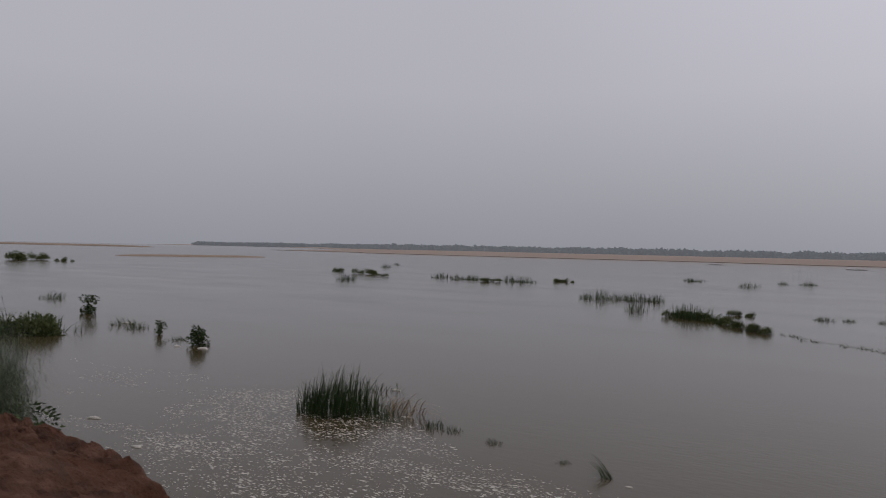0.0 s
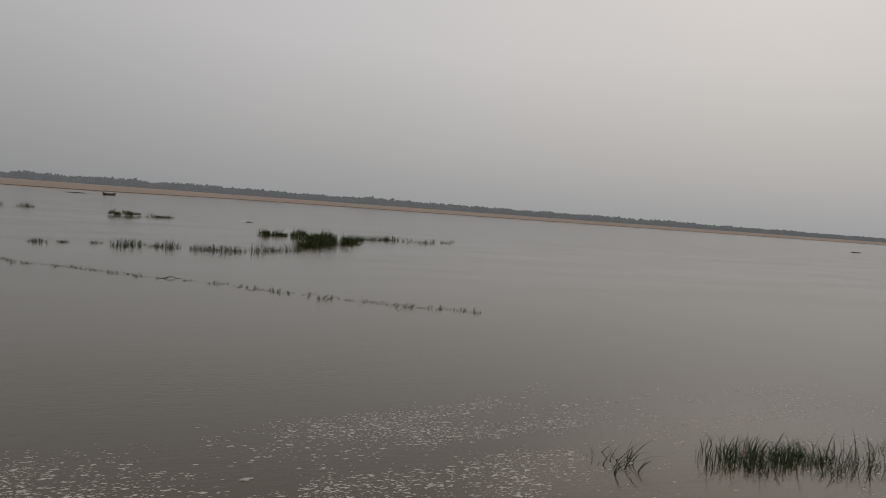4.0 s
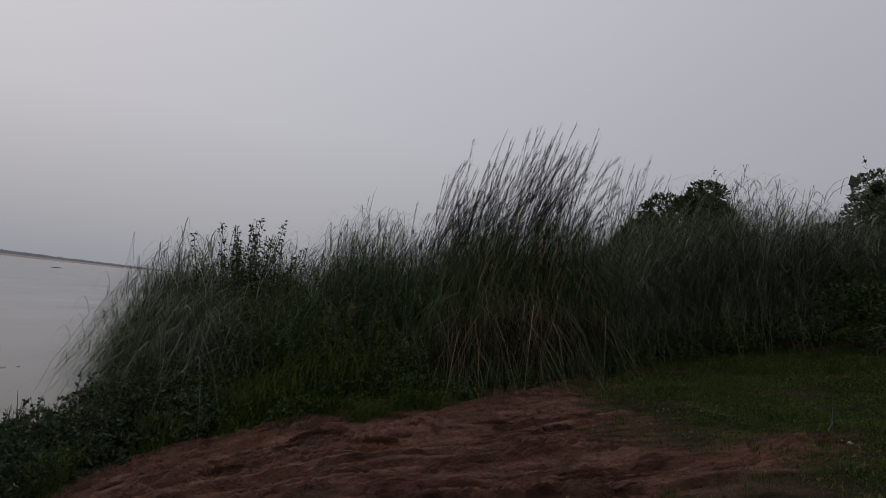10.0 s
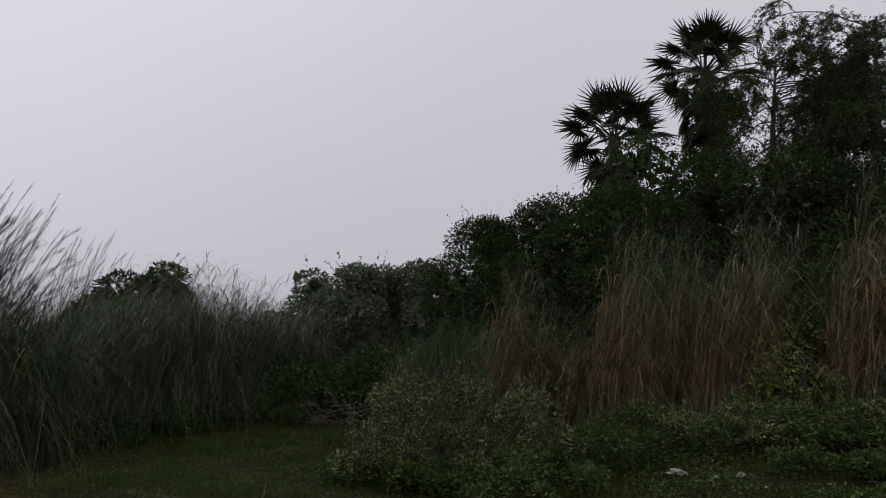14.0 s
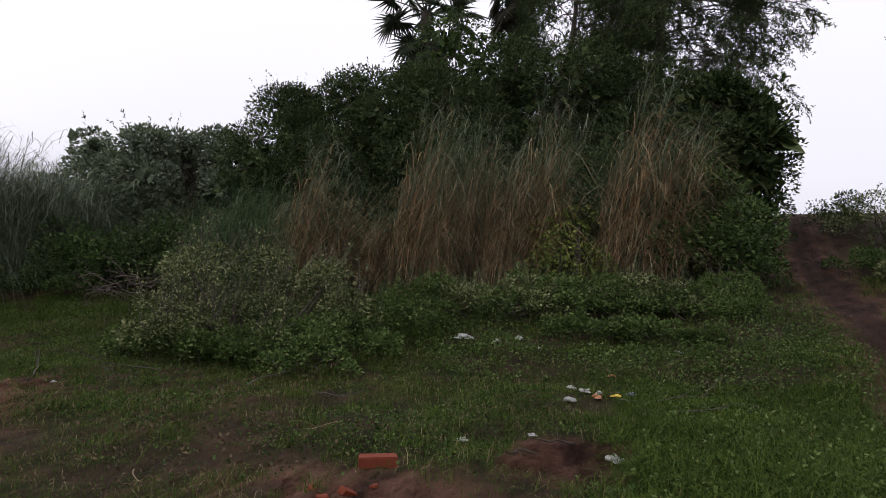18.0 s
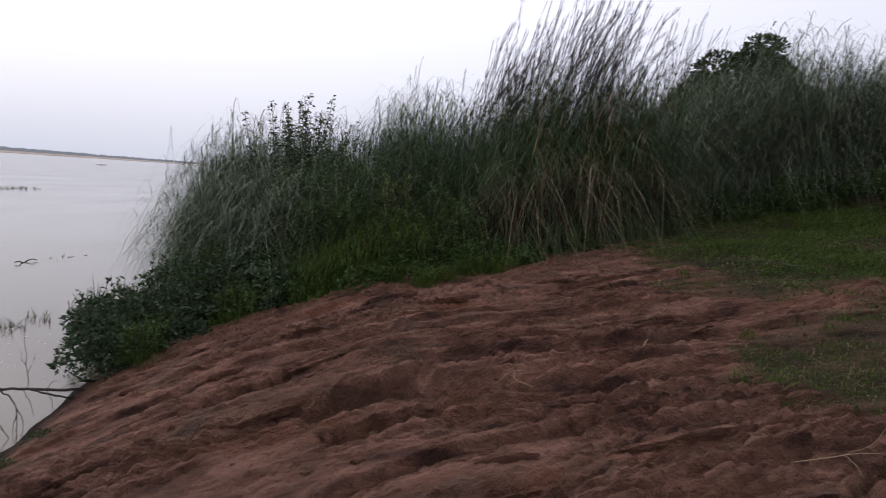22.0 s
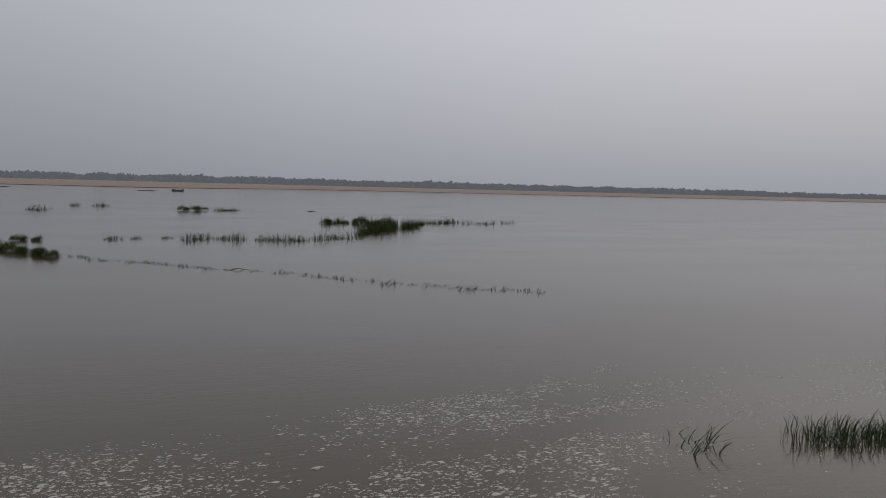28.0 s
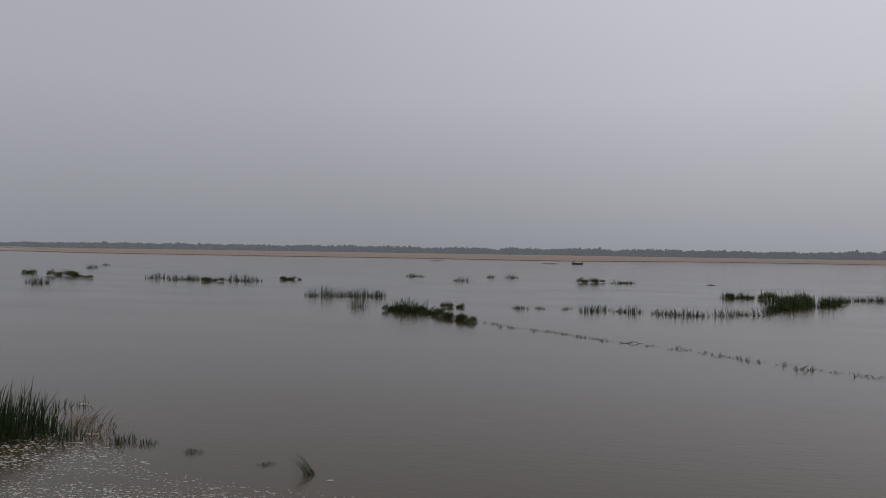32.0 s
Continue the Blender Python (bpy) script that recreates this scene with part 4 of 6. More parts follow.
def foam_cake(at, w, seed):
    """A floating cake of dirty foam."""
    rng = np.random.default_rng(seed)
    th = np.linspace(0, 2 * np.pi, 15)[:-1]
    r = w * (1 + 0.25 * np.sin(3 * th + seed) + rng.normal(0, 0.2, 14))
    v = np.concatenate([np.stack([np.cos(th) * r * k, np.sin(th) * r * 0.55 * k, 0 * th + z], -1) for k, z in ((1, -0.01), (0.9, 0.05 * w * 3), (0.5, 0.08 * w * 3))] + [[[0, 0, 0.085 * w * 3]]])
    f = [(a * 14 + q, a * 14 + (q + 1) % 14, (a + 1) * 14 + (q + 1) % 14, (a + 1) * 14 + q) for a in range(2) for q in range(14)]
    f += [(28 + 2 * q, 28 + 2 * q + 1, 28 + (2 * q + 2) % 14, 42) for q in range(7)]
    ob = new("foam_cake", mesh_np("foam_cake", v, np.array(f), FOAM, True))
    ob.matrix_world = pose(*at, 0, 0, float(rng.uniform(-30, 30)))
    tagged(ob, "floating cake of dirty cream foam", "foam", "foam cakes")


for k, (x, y, w) in enumerate([(-7.75, 9.85, 0.14), (-9.4, 11.6, 0.16), (7.55, 19.05, 0.12), (-11.8, 6.4, 0.17), (-9.7, 5.9, 0.13), (-3.3, 8.8, 0.07), (20.9, 8.6, 0.16), (21.4, 8.4, 0.14), (5.75, 6.75, 0.07), (-24.6, 14.5, 0.3), (-17.2, 12.5, 0.25), (-18.2, 12.3, 0.2), (-3.9, 7.5, 0.12), (1.2, 7.3, 0.09), (3.9, 8.1, 0.08), (7.6, 6.9, 0.12)]):
    foam_cake((x, y, 0), w * 0.65, k)


def foam_flecks():
    rng = np.random.default_rng(100)
    n = 420000
    x, y = rng.uniform(-24, 16, n), rng.uniform(3.6, 12.5, n)
    out = 8.7 + 0.6 * np.sin(x * 0.45) + 1.2 * smooth(-5, -9, x) + 1.4 * smooth(3, 7, x)
    streak = vnoise(x * 0.35 + y * 0.25, y * 1.5 - x * 0.25, 0.8, 41) + 0.6 * vnoise(x, y, 0.5, 42) + 0.5 * vnoise(x, y, 0.16, 44) + 0.8 * vnoise(x, y, 2.6, 43)
    p = smooth(-0.7, 1.2, streak) * smooth(out + 0.35, out - 0.5, y) * smooth(-19, -10, x) * smooth(13, 8, x)
    p *= 1 - 0.85 * smooth(4.5, 6.0, x) * smooth(7.2, 6.4, y)
    p *= 0.3 + 0.7 * smooth(4.2, 6.0, y - shore_y(x) + 3.6)
    keep = (rng.uniform(0, 1, n) < p * 0.75) & (y > shore_y(x) + 0.1)
    x, y = x[keep], y[keep]
    m = len(x)
    size = np.exp(rng.normal(math.log(0.0066), 0.58, m)).clip(0.003, 0.021)
    th = np.linspace(0, 2 * np.pi, 7)[:-1]
    r = size[:, None] * rng.uniform(0.3, 1.45, (m, 6))
    ang = rng.uniform(0, 6.28, m)[:, None] + th
    st = rng.uniform(1.0, 2.6, m)[:, None]
    ring = np.stack([x[:, None] + np.cos(ang) * r * st, y[:, None] + np.sin(ang) * r, np.full((m, 6), 0.0012)], -1)
    top = np.stack([x, y, 0.002 + size * 0.10], -1)[:, None]
    v = np.concatenate([ring, top], 1).reshape(-1, 3)
    a = np.arange(m)[:, None] * 7
    f = np.concatenate([np.stack([a[:, 0] + q, a[:, 0] + (q + 1) % 6, a[:, 0] + 6], -1) for q in range(6)])
    tagged(new("foam_flecks", mesh_np("foam_flecks", v, f, FOAM, True)), "drifting flecks of cream foam on brown water", "foam", kind="stuff")


foam_flecks()


# ---- bank vegetation ----
WIND = (0.0, -0.13)


def cane_meshes(seed, radius, h, culms, per=9, leaf=0.8, basal=350, pale=0, plumes=0, wind=WIND, mat=None, dry=0.0, lean=0.22, width=0.016, droop=1.1, stretch=1.1, plume_h=1.6, spread=(0.62, 1.05), thatch=0, arch=0.6, plume_n=60, leaf_lean=1.25):
    """One clump of cane grass: leafy culms, arching basal blades, pale drooping blades, plumed stalks."""
    rng = np.random.default_rng(seed)
    wind = np.asarray(wind, float)
    mat = mat or CANE_GREEN

    def bases(n, r0=radius):
        a, q = rng.uniform(0, 2 * np.pi, n), np.sqrt(rng.uniform(0, 1, n))
        return np.stack([np.cos(a) * q * r0 * stretch, np.sin(a) * q * r0, np.full(n, -0.08)], -1), q

    out = {}
    b, q = bases(culms)
    hc = h * rng.uniform(*spread, culms) * (1 - 0.2 * q**2)
    cv, cf, line = blades(rng, b, hc, np.full(culms, lean), 0.009, 5, 0.15, wind * 0.6)
    t = np.clip(rng.uniform(0.12, 1.0, (culms, per)) ** 0.8, 0, 0.999) * 5
    i = t.astype(int)
    row = np.arange(culms)[:, None]
    at = line[row, i] + (line[row, i + 1] - line[row, i]) * (t - i)[..., None]
    at = at.reshape(-1, 3)
    ln = leaf * rng.uniform(0.5, 1.15, len(at))
    lv, lf, _ = blades(rng, at, ln, np.full(len(at), leaf_lean), width * rng.uniform(0.7, 1.2, len(at)), 4, droop, wind * 1.6)
    is_dry = rng.uniform(0, 1, culms) < dry
    leaf_dry = np.repeat(is_dry, per) & (at[:, 2] < h * rng.uniform(0.25, 0.8, len(at)))
    fl = lf.reshape(len(at), -1, 4)
    cfl = cf.reshape(culms, -1, 4)
    green = [(lv, fl[~leaf_dry].reshape(-1, 4)), (cv, cfl[~is_dry].reshape(-1, 4))]
    if basal:
        b, q = bases(basal)
        v, f, _ = blades(rng, b, h * rng.uniform(0.3, 0.85, basal), np.full(basal, lean * 3.0), width, 5, droop, wind)
        green.append((v, f))
    out["green_foliage"] = (*join(*green), mat)
    if is_dry.any():
        out["dry_foliage"] = (*join((lv, fl[leaf_dry].reshape(-1, 4)), (cv, cfl[is_dry].reshape(-1, 4))), CANE_DRY)
    if pale:
        b, q = bases(pale, radius * 0.8)
        v, f, _ = blades(rng, b + [0, 0, h * 0.42], h * rng.uniform(0.3, 0.65, pale), np.full(pale, arch), width * 1.1, 7, droop * 1.25, wind * 2)
        out["pale_foliage"] = (v, f, CANE_PALE)
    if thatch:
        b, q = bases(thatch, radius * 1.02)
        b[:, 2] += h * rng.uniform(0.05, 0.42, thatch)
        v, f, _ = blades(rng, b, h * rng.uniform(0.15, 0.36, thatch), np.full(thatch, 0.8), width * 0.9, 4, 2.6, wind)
        out["dead_foliage"] = (v, f, SHADE_THATCH)
    if plumes:
        b, q = bases(plumes)
        hh = h * plume_h * rng.uniform(0.72, 1.05, plumes)
        v, f, line = blades(rng, b, hh, np.full(plumes, lean * 0.6), 0.007, 9, 0.30, wind * 0.8)
        m = plume_n
        t = 9 * rng.uniform(0.62, 0.999, (plumes, m)) ** 0.9
        i = t.astype(int)
        row = np.arange(plumes)[:, None]
        tops = (line[row, i] + (line[row, i + 1] - line[row, i]) * (t - i)[..., None]).reshape(-1, 3)
        fv, ff, _ = blades(rng, tops, rng.uniform(0.07, 0.20, len(tops)), np.full(len(tops), 0.34), 0.005, 3, 0.7, wind * 2.6)
        out["stalk_foliage"] = (v, f, SHADE_THATCH)
        out["seed_plumage"] = (fv, ff, PLUME)
    return {k: mesh_np(k, *d) for k, d in out.items()}


def cane_clump(meshes, at, label, group, turn=0.0, size=1.0, tall=1.0):
    root = new("cane_grass_clump")
    root.matrix_world = pose(*at, 0, 0, turn) @ Matrix.Diagonal((size, size, size * tall, 1))
    tagged(root, label, "tall grass", group)
    for k, me in meshes.items():
        part(k, me, root, kind="stuff")
    return root


def crown_points(rng, lumps, n):
    """Places and outward ways on a set of lumps (x, y, z, radius)."""
    lumps = np.asarray(lumps, float)
    share = lumps[:, 3] ** 2
    pick = rng.choice(len(lumps), n, p=share / share.sum())
    d = unit(rng.normal(0, 1, (n, 3)))
    d[:, 2] = np.where(d[:, 2] < -0.3, -d[:, 2], d[:, 2])
    r = lumps[pick, 3] * rng.uniform(0.35, 1.0, n) ** 0.4
    return lumps[pick, :3] + d * r[:, None] * [1, 1, 0.85], d


def lumps_in(rng, k, rx, ry, h, size, low=0.15):
    """Lumps that fill a domed outline, uneven at its edge."""
    a, q = rng.uniform(0, 2 * np.pi, k), np.sqrt(rng.uniform(0, 1, k))
    z = h * (low + (0.85 - low) * rng.uniform(0, 1, k)) * np.sqrt(np.maximum(0.05, 1 - 0.8 * q**2))
    return np.stack([np.cos(a) * q * rx, np.sin(a) * q * ry, z, size * rng.uniform(0.6, 1.3, k)], -1)


def shrub(name, label, at, rx, ry, h, n, leaf, mat, seed, category="shrub", group="", turn=0.0, lump=0.3, k=22, stems=8, sprigs=0, low=0.15):
    rng = np.random.default_rng(seed)
    root = thing(name, label, category, at, group, turn=turn)
    lm = lumps_in(rng, k, rx, ry, h, lump * h, low)
    p, d = crown_points(rng, lm, n)
    keep = p[:, 2] > -0.05
    sets = [leaves(rng, p[keep], d[keep], leaf, 0.5)]
    limb = []
    for q in range(stems):
        top = lm[int(rng.integers(k)), :3]
        base = np.array([top[0] * 0.25, top[1] * 0.25, -0.1])
        mid_p = (base + top) / 2 + rng.normal(0, 0.06, 3)
        part("stem", mesh_np("stem", *tube(np.stack([base, mid_p, top]), [0.012 * (1 + h), 0.009 * (1 + h), 0.004], 4), BARK), root)
    for q in range(sprigs):
        s = lm[int(rng.integers(k))]
        a = s[:3] + unit(rng.normal(0, 1, 3) * [1, 1, 0.4] + [0, 0, 1.0]) * s[3] * 0.8
        tip = a + unit(rng.normal(0, 0.35, 3) + [0, -0.15, 1]) * rng.uniform(0.25, 0.6) * min(h, 1.6) * 0.6
        limb.append(tube(np.stack([a, tip]), [0.006, 0.003], 3))
        t = rng.uniform(0, 1, (14, 1))
        sets.append(leaves(rng, a + (tip - a) * t, unit(rng.normal(0, 1, (14, 3)) + [0, 0, 0.6]), leaf * 0.9, 0.5))
    part("foliage", mesh_np("foliage", *join(*sets), mat), root)
    if limb:
        part("twig_mass", mesh_np("twig_mass", *join(*limb), BARK), root, kind="stuff")
    return root


def tree(name, label, at, trunk_h, trunk_r, lumps, n, leaf, mat, seed, group="", width=0.5, droop=0.2):
    """Tapered trunk, limbs out to the lumps of the crown, and leaves."""
    rng = np.random.default_rng(seed)
    root = thing(name, label, "tree", at, group)
    lumps = np.asarray(lumps, float)
    top = np.array([lumps[:, 0].mean() * 0.5, lumps[:, 1].mean() * 0.5, trunk_h])
    path = np.stack([[0, 0, -0.2], [top[0] * 0.2, top[1] * 0.2, trunk_h * 0.4], top])
    trunk = part("trunk", mesh_np("trunk", *tube(path, [trunk_r, trunk_r * 0.8, trunk_r * 0.55], 8), BARK, True), root)
    for lx, ly, lz, lr in lumps:
        limb = []
        s = path[1] + (top - path[1]) * rng.uniform(0.2, 1.0)
        e = np.array([lx, ly, lz])
        m = (s + e) / 2 + rng.normal(0, 0.12, 3) + [0, 0, 0.15]
        limb.append(tube(np.stack([s, m, e]), [trunk_r * 0.35, trunk_r * 0.2, 0.012], 5))
        for _ in range(4):
            w = e + unit(rng.normal(0, 1, 3)) * lr * 0.85
            limb.append(tube(np.stack([m * 0.3 + e * 0.7, w]), [0.018, 0.005], 4))
        part("limb", mesh_np("limb", *join(*limb), BARK, True), trunk)
    p, d = crown_points(rng, lumps, int(n * 2.2))
    c = lumps[rng.integers(0, len(lumps), n // 6)]
    core = c[:, :3] + unit(rng.normal(0, 1, (len(c), 3))) * c[:, 3:] * rng.uniform(0, 0.75, (len(c), 1))
    inner = leaves(rng, core, rng.normal(0, 1, (len(c), 3)), leaf * 2.8, 0.8)
    a0, dd = crown_points(rng, lumps, 90)
    tips = a0 + unit(dd * [1, 1, 0.5] + [0, -0.1, 0.9] + rng.normal(0, 0.3, (90, 3))) * rng.uniform(0.25, 0.75, (90, 1)) * min(1.0, trunk_h * 0.5)
    t = rng.uniform(0, 1, (90, 16, 1))
    shoots = leaves(rng, (a0[:, None] + (tips - a0)[:, None] * t).reshape(-1, 3), np.repeat(unit(tips - a0), 16, 0) + rng.normal(0, 0.5, (1440, 3)), leaf * 0.75, 0.4)
    part("crown", mesh_np("crown", *join(leaves(rng, p, d, leaf, width, droop), inner, shoots), mat), root)
    return root


# the overgrown corner where the bank meets the water
for k, (x, y, rx, ry, h) in enumerate([(9.2, 3.2, 0.75, 0.6, 1.05), (9.9, 2.55, 0.9, 0.7, 1.2), (10.3, 1.8, 0.8, 0.6, 1.1), (10.8, 3.5, 0.9, 0.7, 0.95), (9.9, 1.25, 0.5, 0.45, 0.75), (8.95, 2.75, 0.4, 0.35, 0.6)]):
    shrub("bank_shrub", "dense low broad-leaved green shrub on the bank edge", (x, y, float(bank(x, y)) - 0.02), rx, ry, h, 5600, 0.072, LEAF_DARK if k == 3 else BANK_LEAF, 200 + k, group="bank shrubs", lump=0.19, k=40, sprigs=60)
for k, (x, y, s) in enumerate([(9.6, 0.75, 0.8), (9.4, 0.1, 0.7), (9.5, -0.5, 0.8), (9.7, -1.2, 0.7), (10.4, -2.2, 0.6), (11.3, -2.9, 0.6)]):
    shrub("creeping_weed", "fresh green creeping weeds at the foot of tall grass", (x, y, float(bank(x, y)) - 0.02), 0.75 * s, 0.55 * s, 0.55 * s, 1500, 0.055, SHRUB_FRESH, 230 + k, "weeds", "weeds at the dirt's edge", lump=0.35, k=16, stems=4)

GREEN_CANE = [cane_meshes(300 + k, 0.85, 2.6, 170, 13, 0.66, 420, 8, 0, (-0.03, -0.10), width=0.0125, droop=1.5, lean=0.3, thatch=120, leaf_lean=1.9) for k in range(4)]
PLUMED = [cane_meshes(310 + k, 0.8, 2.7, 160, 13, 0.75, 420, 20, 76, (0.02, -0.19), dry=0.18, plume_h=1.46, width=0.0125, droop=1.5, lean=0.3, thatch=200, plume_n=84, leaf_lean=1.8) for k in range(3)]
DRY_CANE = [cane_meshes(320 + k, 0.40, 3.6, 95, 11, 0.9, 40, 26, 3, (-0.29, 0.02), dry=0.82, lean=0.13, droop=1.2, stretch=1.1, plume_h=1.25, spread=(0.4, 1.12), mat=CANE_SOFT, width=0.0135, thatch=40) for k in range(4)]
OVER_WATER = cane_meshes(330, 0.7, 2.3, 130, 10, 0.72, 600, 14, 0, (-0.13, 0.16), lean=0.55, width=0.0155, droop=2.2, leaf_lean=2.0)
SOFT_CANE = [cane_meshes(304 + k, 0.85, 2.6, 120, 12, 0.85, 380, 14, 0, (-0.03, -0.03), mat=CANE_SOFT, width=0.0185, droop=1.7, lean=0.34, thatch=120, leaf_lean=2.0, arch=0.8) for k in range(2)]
# Much dark thatch fills the foot, imitating shade under the overhang.
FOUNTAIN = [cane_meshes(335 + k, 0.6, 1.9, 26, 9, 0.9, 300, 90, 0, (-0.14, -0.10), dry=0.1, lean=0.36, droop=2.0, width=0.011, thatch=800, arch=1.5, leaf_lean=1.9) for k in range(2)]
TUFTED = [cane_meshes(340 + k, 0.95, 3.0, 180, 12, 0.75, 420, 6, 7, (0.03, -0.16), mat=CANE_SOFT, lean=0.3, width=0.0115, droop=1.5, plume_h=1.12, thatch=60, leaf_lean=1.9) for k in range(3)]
FINE = [cane_meshes(345 + k, 0.4, 0.9, 40, 6, 0.4, 260, 10, 0, (0, -0.1), mat=LAWN, lean=0.35, width=0.009) for k in range(2)]


def rise(az, d, el):
    """Height over its ground of a top seen from the walker's eye at a bearing, distance and elevation."""
    return 3.0 + d * math.tan(radians(el)) - polar(az, d)[2]


lab = "tall green cane grass arching over the river bank"
for k, (az, d, el, s) in enumerate([(-78.4, 13.2, -0.2, 0.7), (-79.4, 13.6, 1.0, 0.7), (-80.2, 13.2, 2.2, 0.7), (-82, 13.4, 1.4, 0.95), (-83, 13.0, 1.8, 1.0), (-85.4, 12.8, 2.2, 1.0), (-87.8, 12.6, 2.8, 1.0), (-90.2, 12.4, 3.4, 1.0), (-92.4, 12.3, 6.0, 0.75), (-93.5, 13.2, 4.8, 1.0), (-95.5, 12.4, 5.2, 1.0), (-78.2, 11.9, -3.4, 0.7), (-80.4, 11.7, -2.0, 0.75), (-82.5, 11.5, -0.6, 0.85), (-86, 11.3, 0.2, 0.8), (-89.5, 11.2, 0.6, 0.85), (-93, 11.2, 1.6, 0.85), (-96.5, 11.4, 2.6, 0.8)]):
    cane_clump(SOFT_CANE[k % 2] if az > -84 else GREEN_CANE[k % 4], polar(az, d), lab, "green cane on the bank", 0, s, rise(az, d, el) / 2.05 / s)
for az, d, el, s in [(-79.0, 13.0, -0.4, 0.65), (-78.2, 12.4, -2.2, 0.65), (-77.4, 12.2, -4.2, 0.65), (-77.4, 12.8, -3.4, 0.6), (-76.8, 12.0, -5.6, 0.55), (-78.0, 11.5, -5.6, 0.55)]:
    cane_clump(OVER_WATER, polar(az, d), "tall grass bowing out over the water", "green cane on the bank", 0, s, rise(az, d, el) / 1.7 / s)
lab = "tall plumed cane grass blown over by wind"
for k, (az, d, el, s) in enumerate([(-98.2, 12.3, 5.0, 0.75), (-100.0, 12.5, 6.4, 0.95), (-102.2, 12.4, 7.4, 1.0), (-104.6, 12.7, 8.2, 1.05), (-106.8, 12.6, 8.0, 0.95)]):
    cane_clump(PLUMED[k % 3], polar(az, d), lab, "plumed cane clumps", 0, s, rise(az, d, el) / 2.1 / s)
lab = "drooping dry and green grass at the foot of plumed cane"
cane_clump(GREEN_CANE[1], polar(-109.6, 13.2), "tall green cane grass blown over by wind", "green cane on the bank", 0, 1.0, rise(-109.6, 13.2, 7.4) / 2.05)
for k, (az, d, el, s) in enumerate([(-97, 11.2, 0.5, 0.9), (-99.6, 11.1, 1.2, 1.0), (-102, 11.3, 3.2, 1.1), (-104.8, 11.6, 4.4, 1.1), (-107.6, 12.1, 3.6, 1.1), (-110.4, 12.8, 3.2, 1.0), (-90.5, 10.4, -3.0, 0.6), (-87, 10.6, -3.0, 0.6)]):
    cane_clump(FOUNTAIN[k % 2], polar(az, d), lab, "drooping grass", 0, s, rise(az, d, el) / 1.35 / s)
lab = "soft blue-green upright thicket grass beyond the lawn"
for k, (az, d, el, s) in enumerate([(-112.5, 15.0, 7.6, 1.1), (-115.3, 15.6, 8.6, 1.1), (-118, 16.0, 10.2, 1.1), (-120.6, 16.2, 11.6, 1.15), (-123.4, 16.6, 9.6, 1.1), (-126, 16.8, 9.4, 1.1), (-128.6, 17, 9.4, 1.0), (-127.2, 18.4, 9.8, 1.1), (-114, 17.6, 8.6, 1.2), (-125, 18.6, 9.4, 1.2), (-131, 17.4, 7.4, 0.9)]):
    cane_clump(TUFTED[k % 3], polar(az, d), lab, "thicket grass", 0, s, rise(az, d, el) / 2.4 / s)
for k, (az, d, el) in enumerate([(-122.5, 17.5, 7.0), (-125, 18.0, 6.6), (-132.5, 18.0, 9.0), (-136.5, 17.5, 9.0), (-112.5, 16.5, 8.0)]):
    cane_clump(PLUMED[k % 3], polar(az, d), "slender plumed grass behind the thicket", "slender plumed grass", 0, 0.7, rise(az, d, el) / 2.1 / 0.7)
lab = "small tuft of fine light green grass at the dirt's edge"
EDGE_LINE = [(9.22, 0.81), (9.47, 0.74), (9.64, 0.65), (9.81, 0.56), (9.99, 0.47), (9.75, 0.28), (9.51, 0.08), (9.26, -0.12), (9.1, -0.33), (8.95, -0.54), (8.79, -0.76), (8.87, -0.96), (8.96, -1.17), (9.04, -1.38), (9.19, -1.57), (9.34, -1.76)]
rng = np.random.default_rng(350)
for k, (x0, y0) in enumerate(EDGE_LINE):
    x, y = x0 + float(rng.uniform(-0.1, 0.25)), y0 + float(rng.uniform(-0.1, 0.1))
    big = 1.0 if 1 <= k <= 5 else 0.45
    cane_clump(FINE[k % 2], (x, y, float(ground_z(x, y))), lab, "fine grass tufts", 0, big * float(rng.uniform(0.8, 1.2)), 0.85)


for az, d, sz in [(-90.2, 9.9, 1.25), (-91.3, 9.8, 1.4), (-92.3, 10.0, 1.2), (-79.4, 9.6, 0.8), (-87.4, 9.7, 1.1), (-86.4, 9.6, 0.9), (-88.6, 9.9, 1.2), (-72.6, 9.0, 0.7)]:
    cane_clump(FINE[0], polar(az, d), "soft light green grass clump at the foot of tall cane", "fine grass tufts", 0, sz, 1.0)


def tall_herb(at, h, seed):
    """An upright herb: a few straight stems set with small leaves to the very tip."""
    rng = np.random.default_rng(seed)
    root = thing("tall_herb", "tall leafy herb with small dark leaves rising above grass", "herb", at)
    sets = []
    for k in range(12):
        foot = np.array([rng.normal(0, 0.12), rng.normal(0, 0.12), -0.1])
        top = foot + [rng.normal(0, 0.30), rng.normal(0, 0.30) - 0.05, h * rng.uniform(0.72, 1.0)]
        path = np.stack([foot, (foot + top) / 2 + rng.normal(0, 0.05, 3), top])
        part("stem", mesh_np("stem", *tube(path, [0.014, 0.01, 0.004], 5), BARK), root)
        n = 190
        t = rng.uniform(0.4, 1.0, (n, 1))
        out_way = unit(rng.normal(0, 1, (n, 3)) * [1, 1, 0.3] + [0, 0, 0.35])
        p = path[0] + (path[2] - path[0]) * t + out_way * rng.uniform(0.0, 0.17, (n, 1)) * (1.25 - t)
        sets.append(leaves(rng, p, out_way, 0.058, 0.5))
    part("foliage", mesh_np("foliage", *join(*sets), LEAF_DARK), root)


tall_herb(polar(-84.4, 12.0), rise(-84.4, 12.0, 6.4), 401)
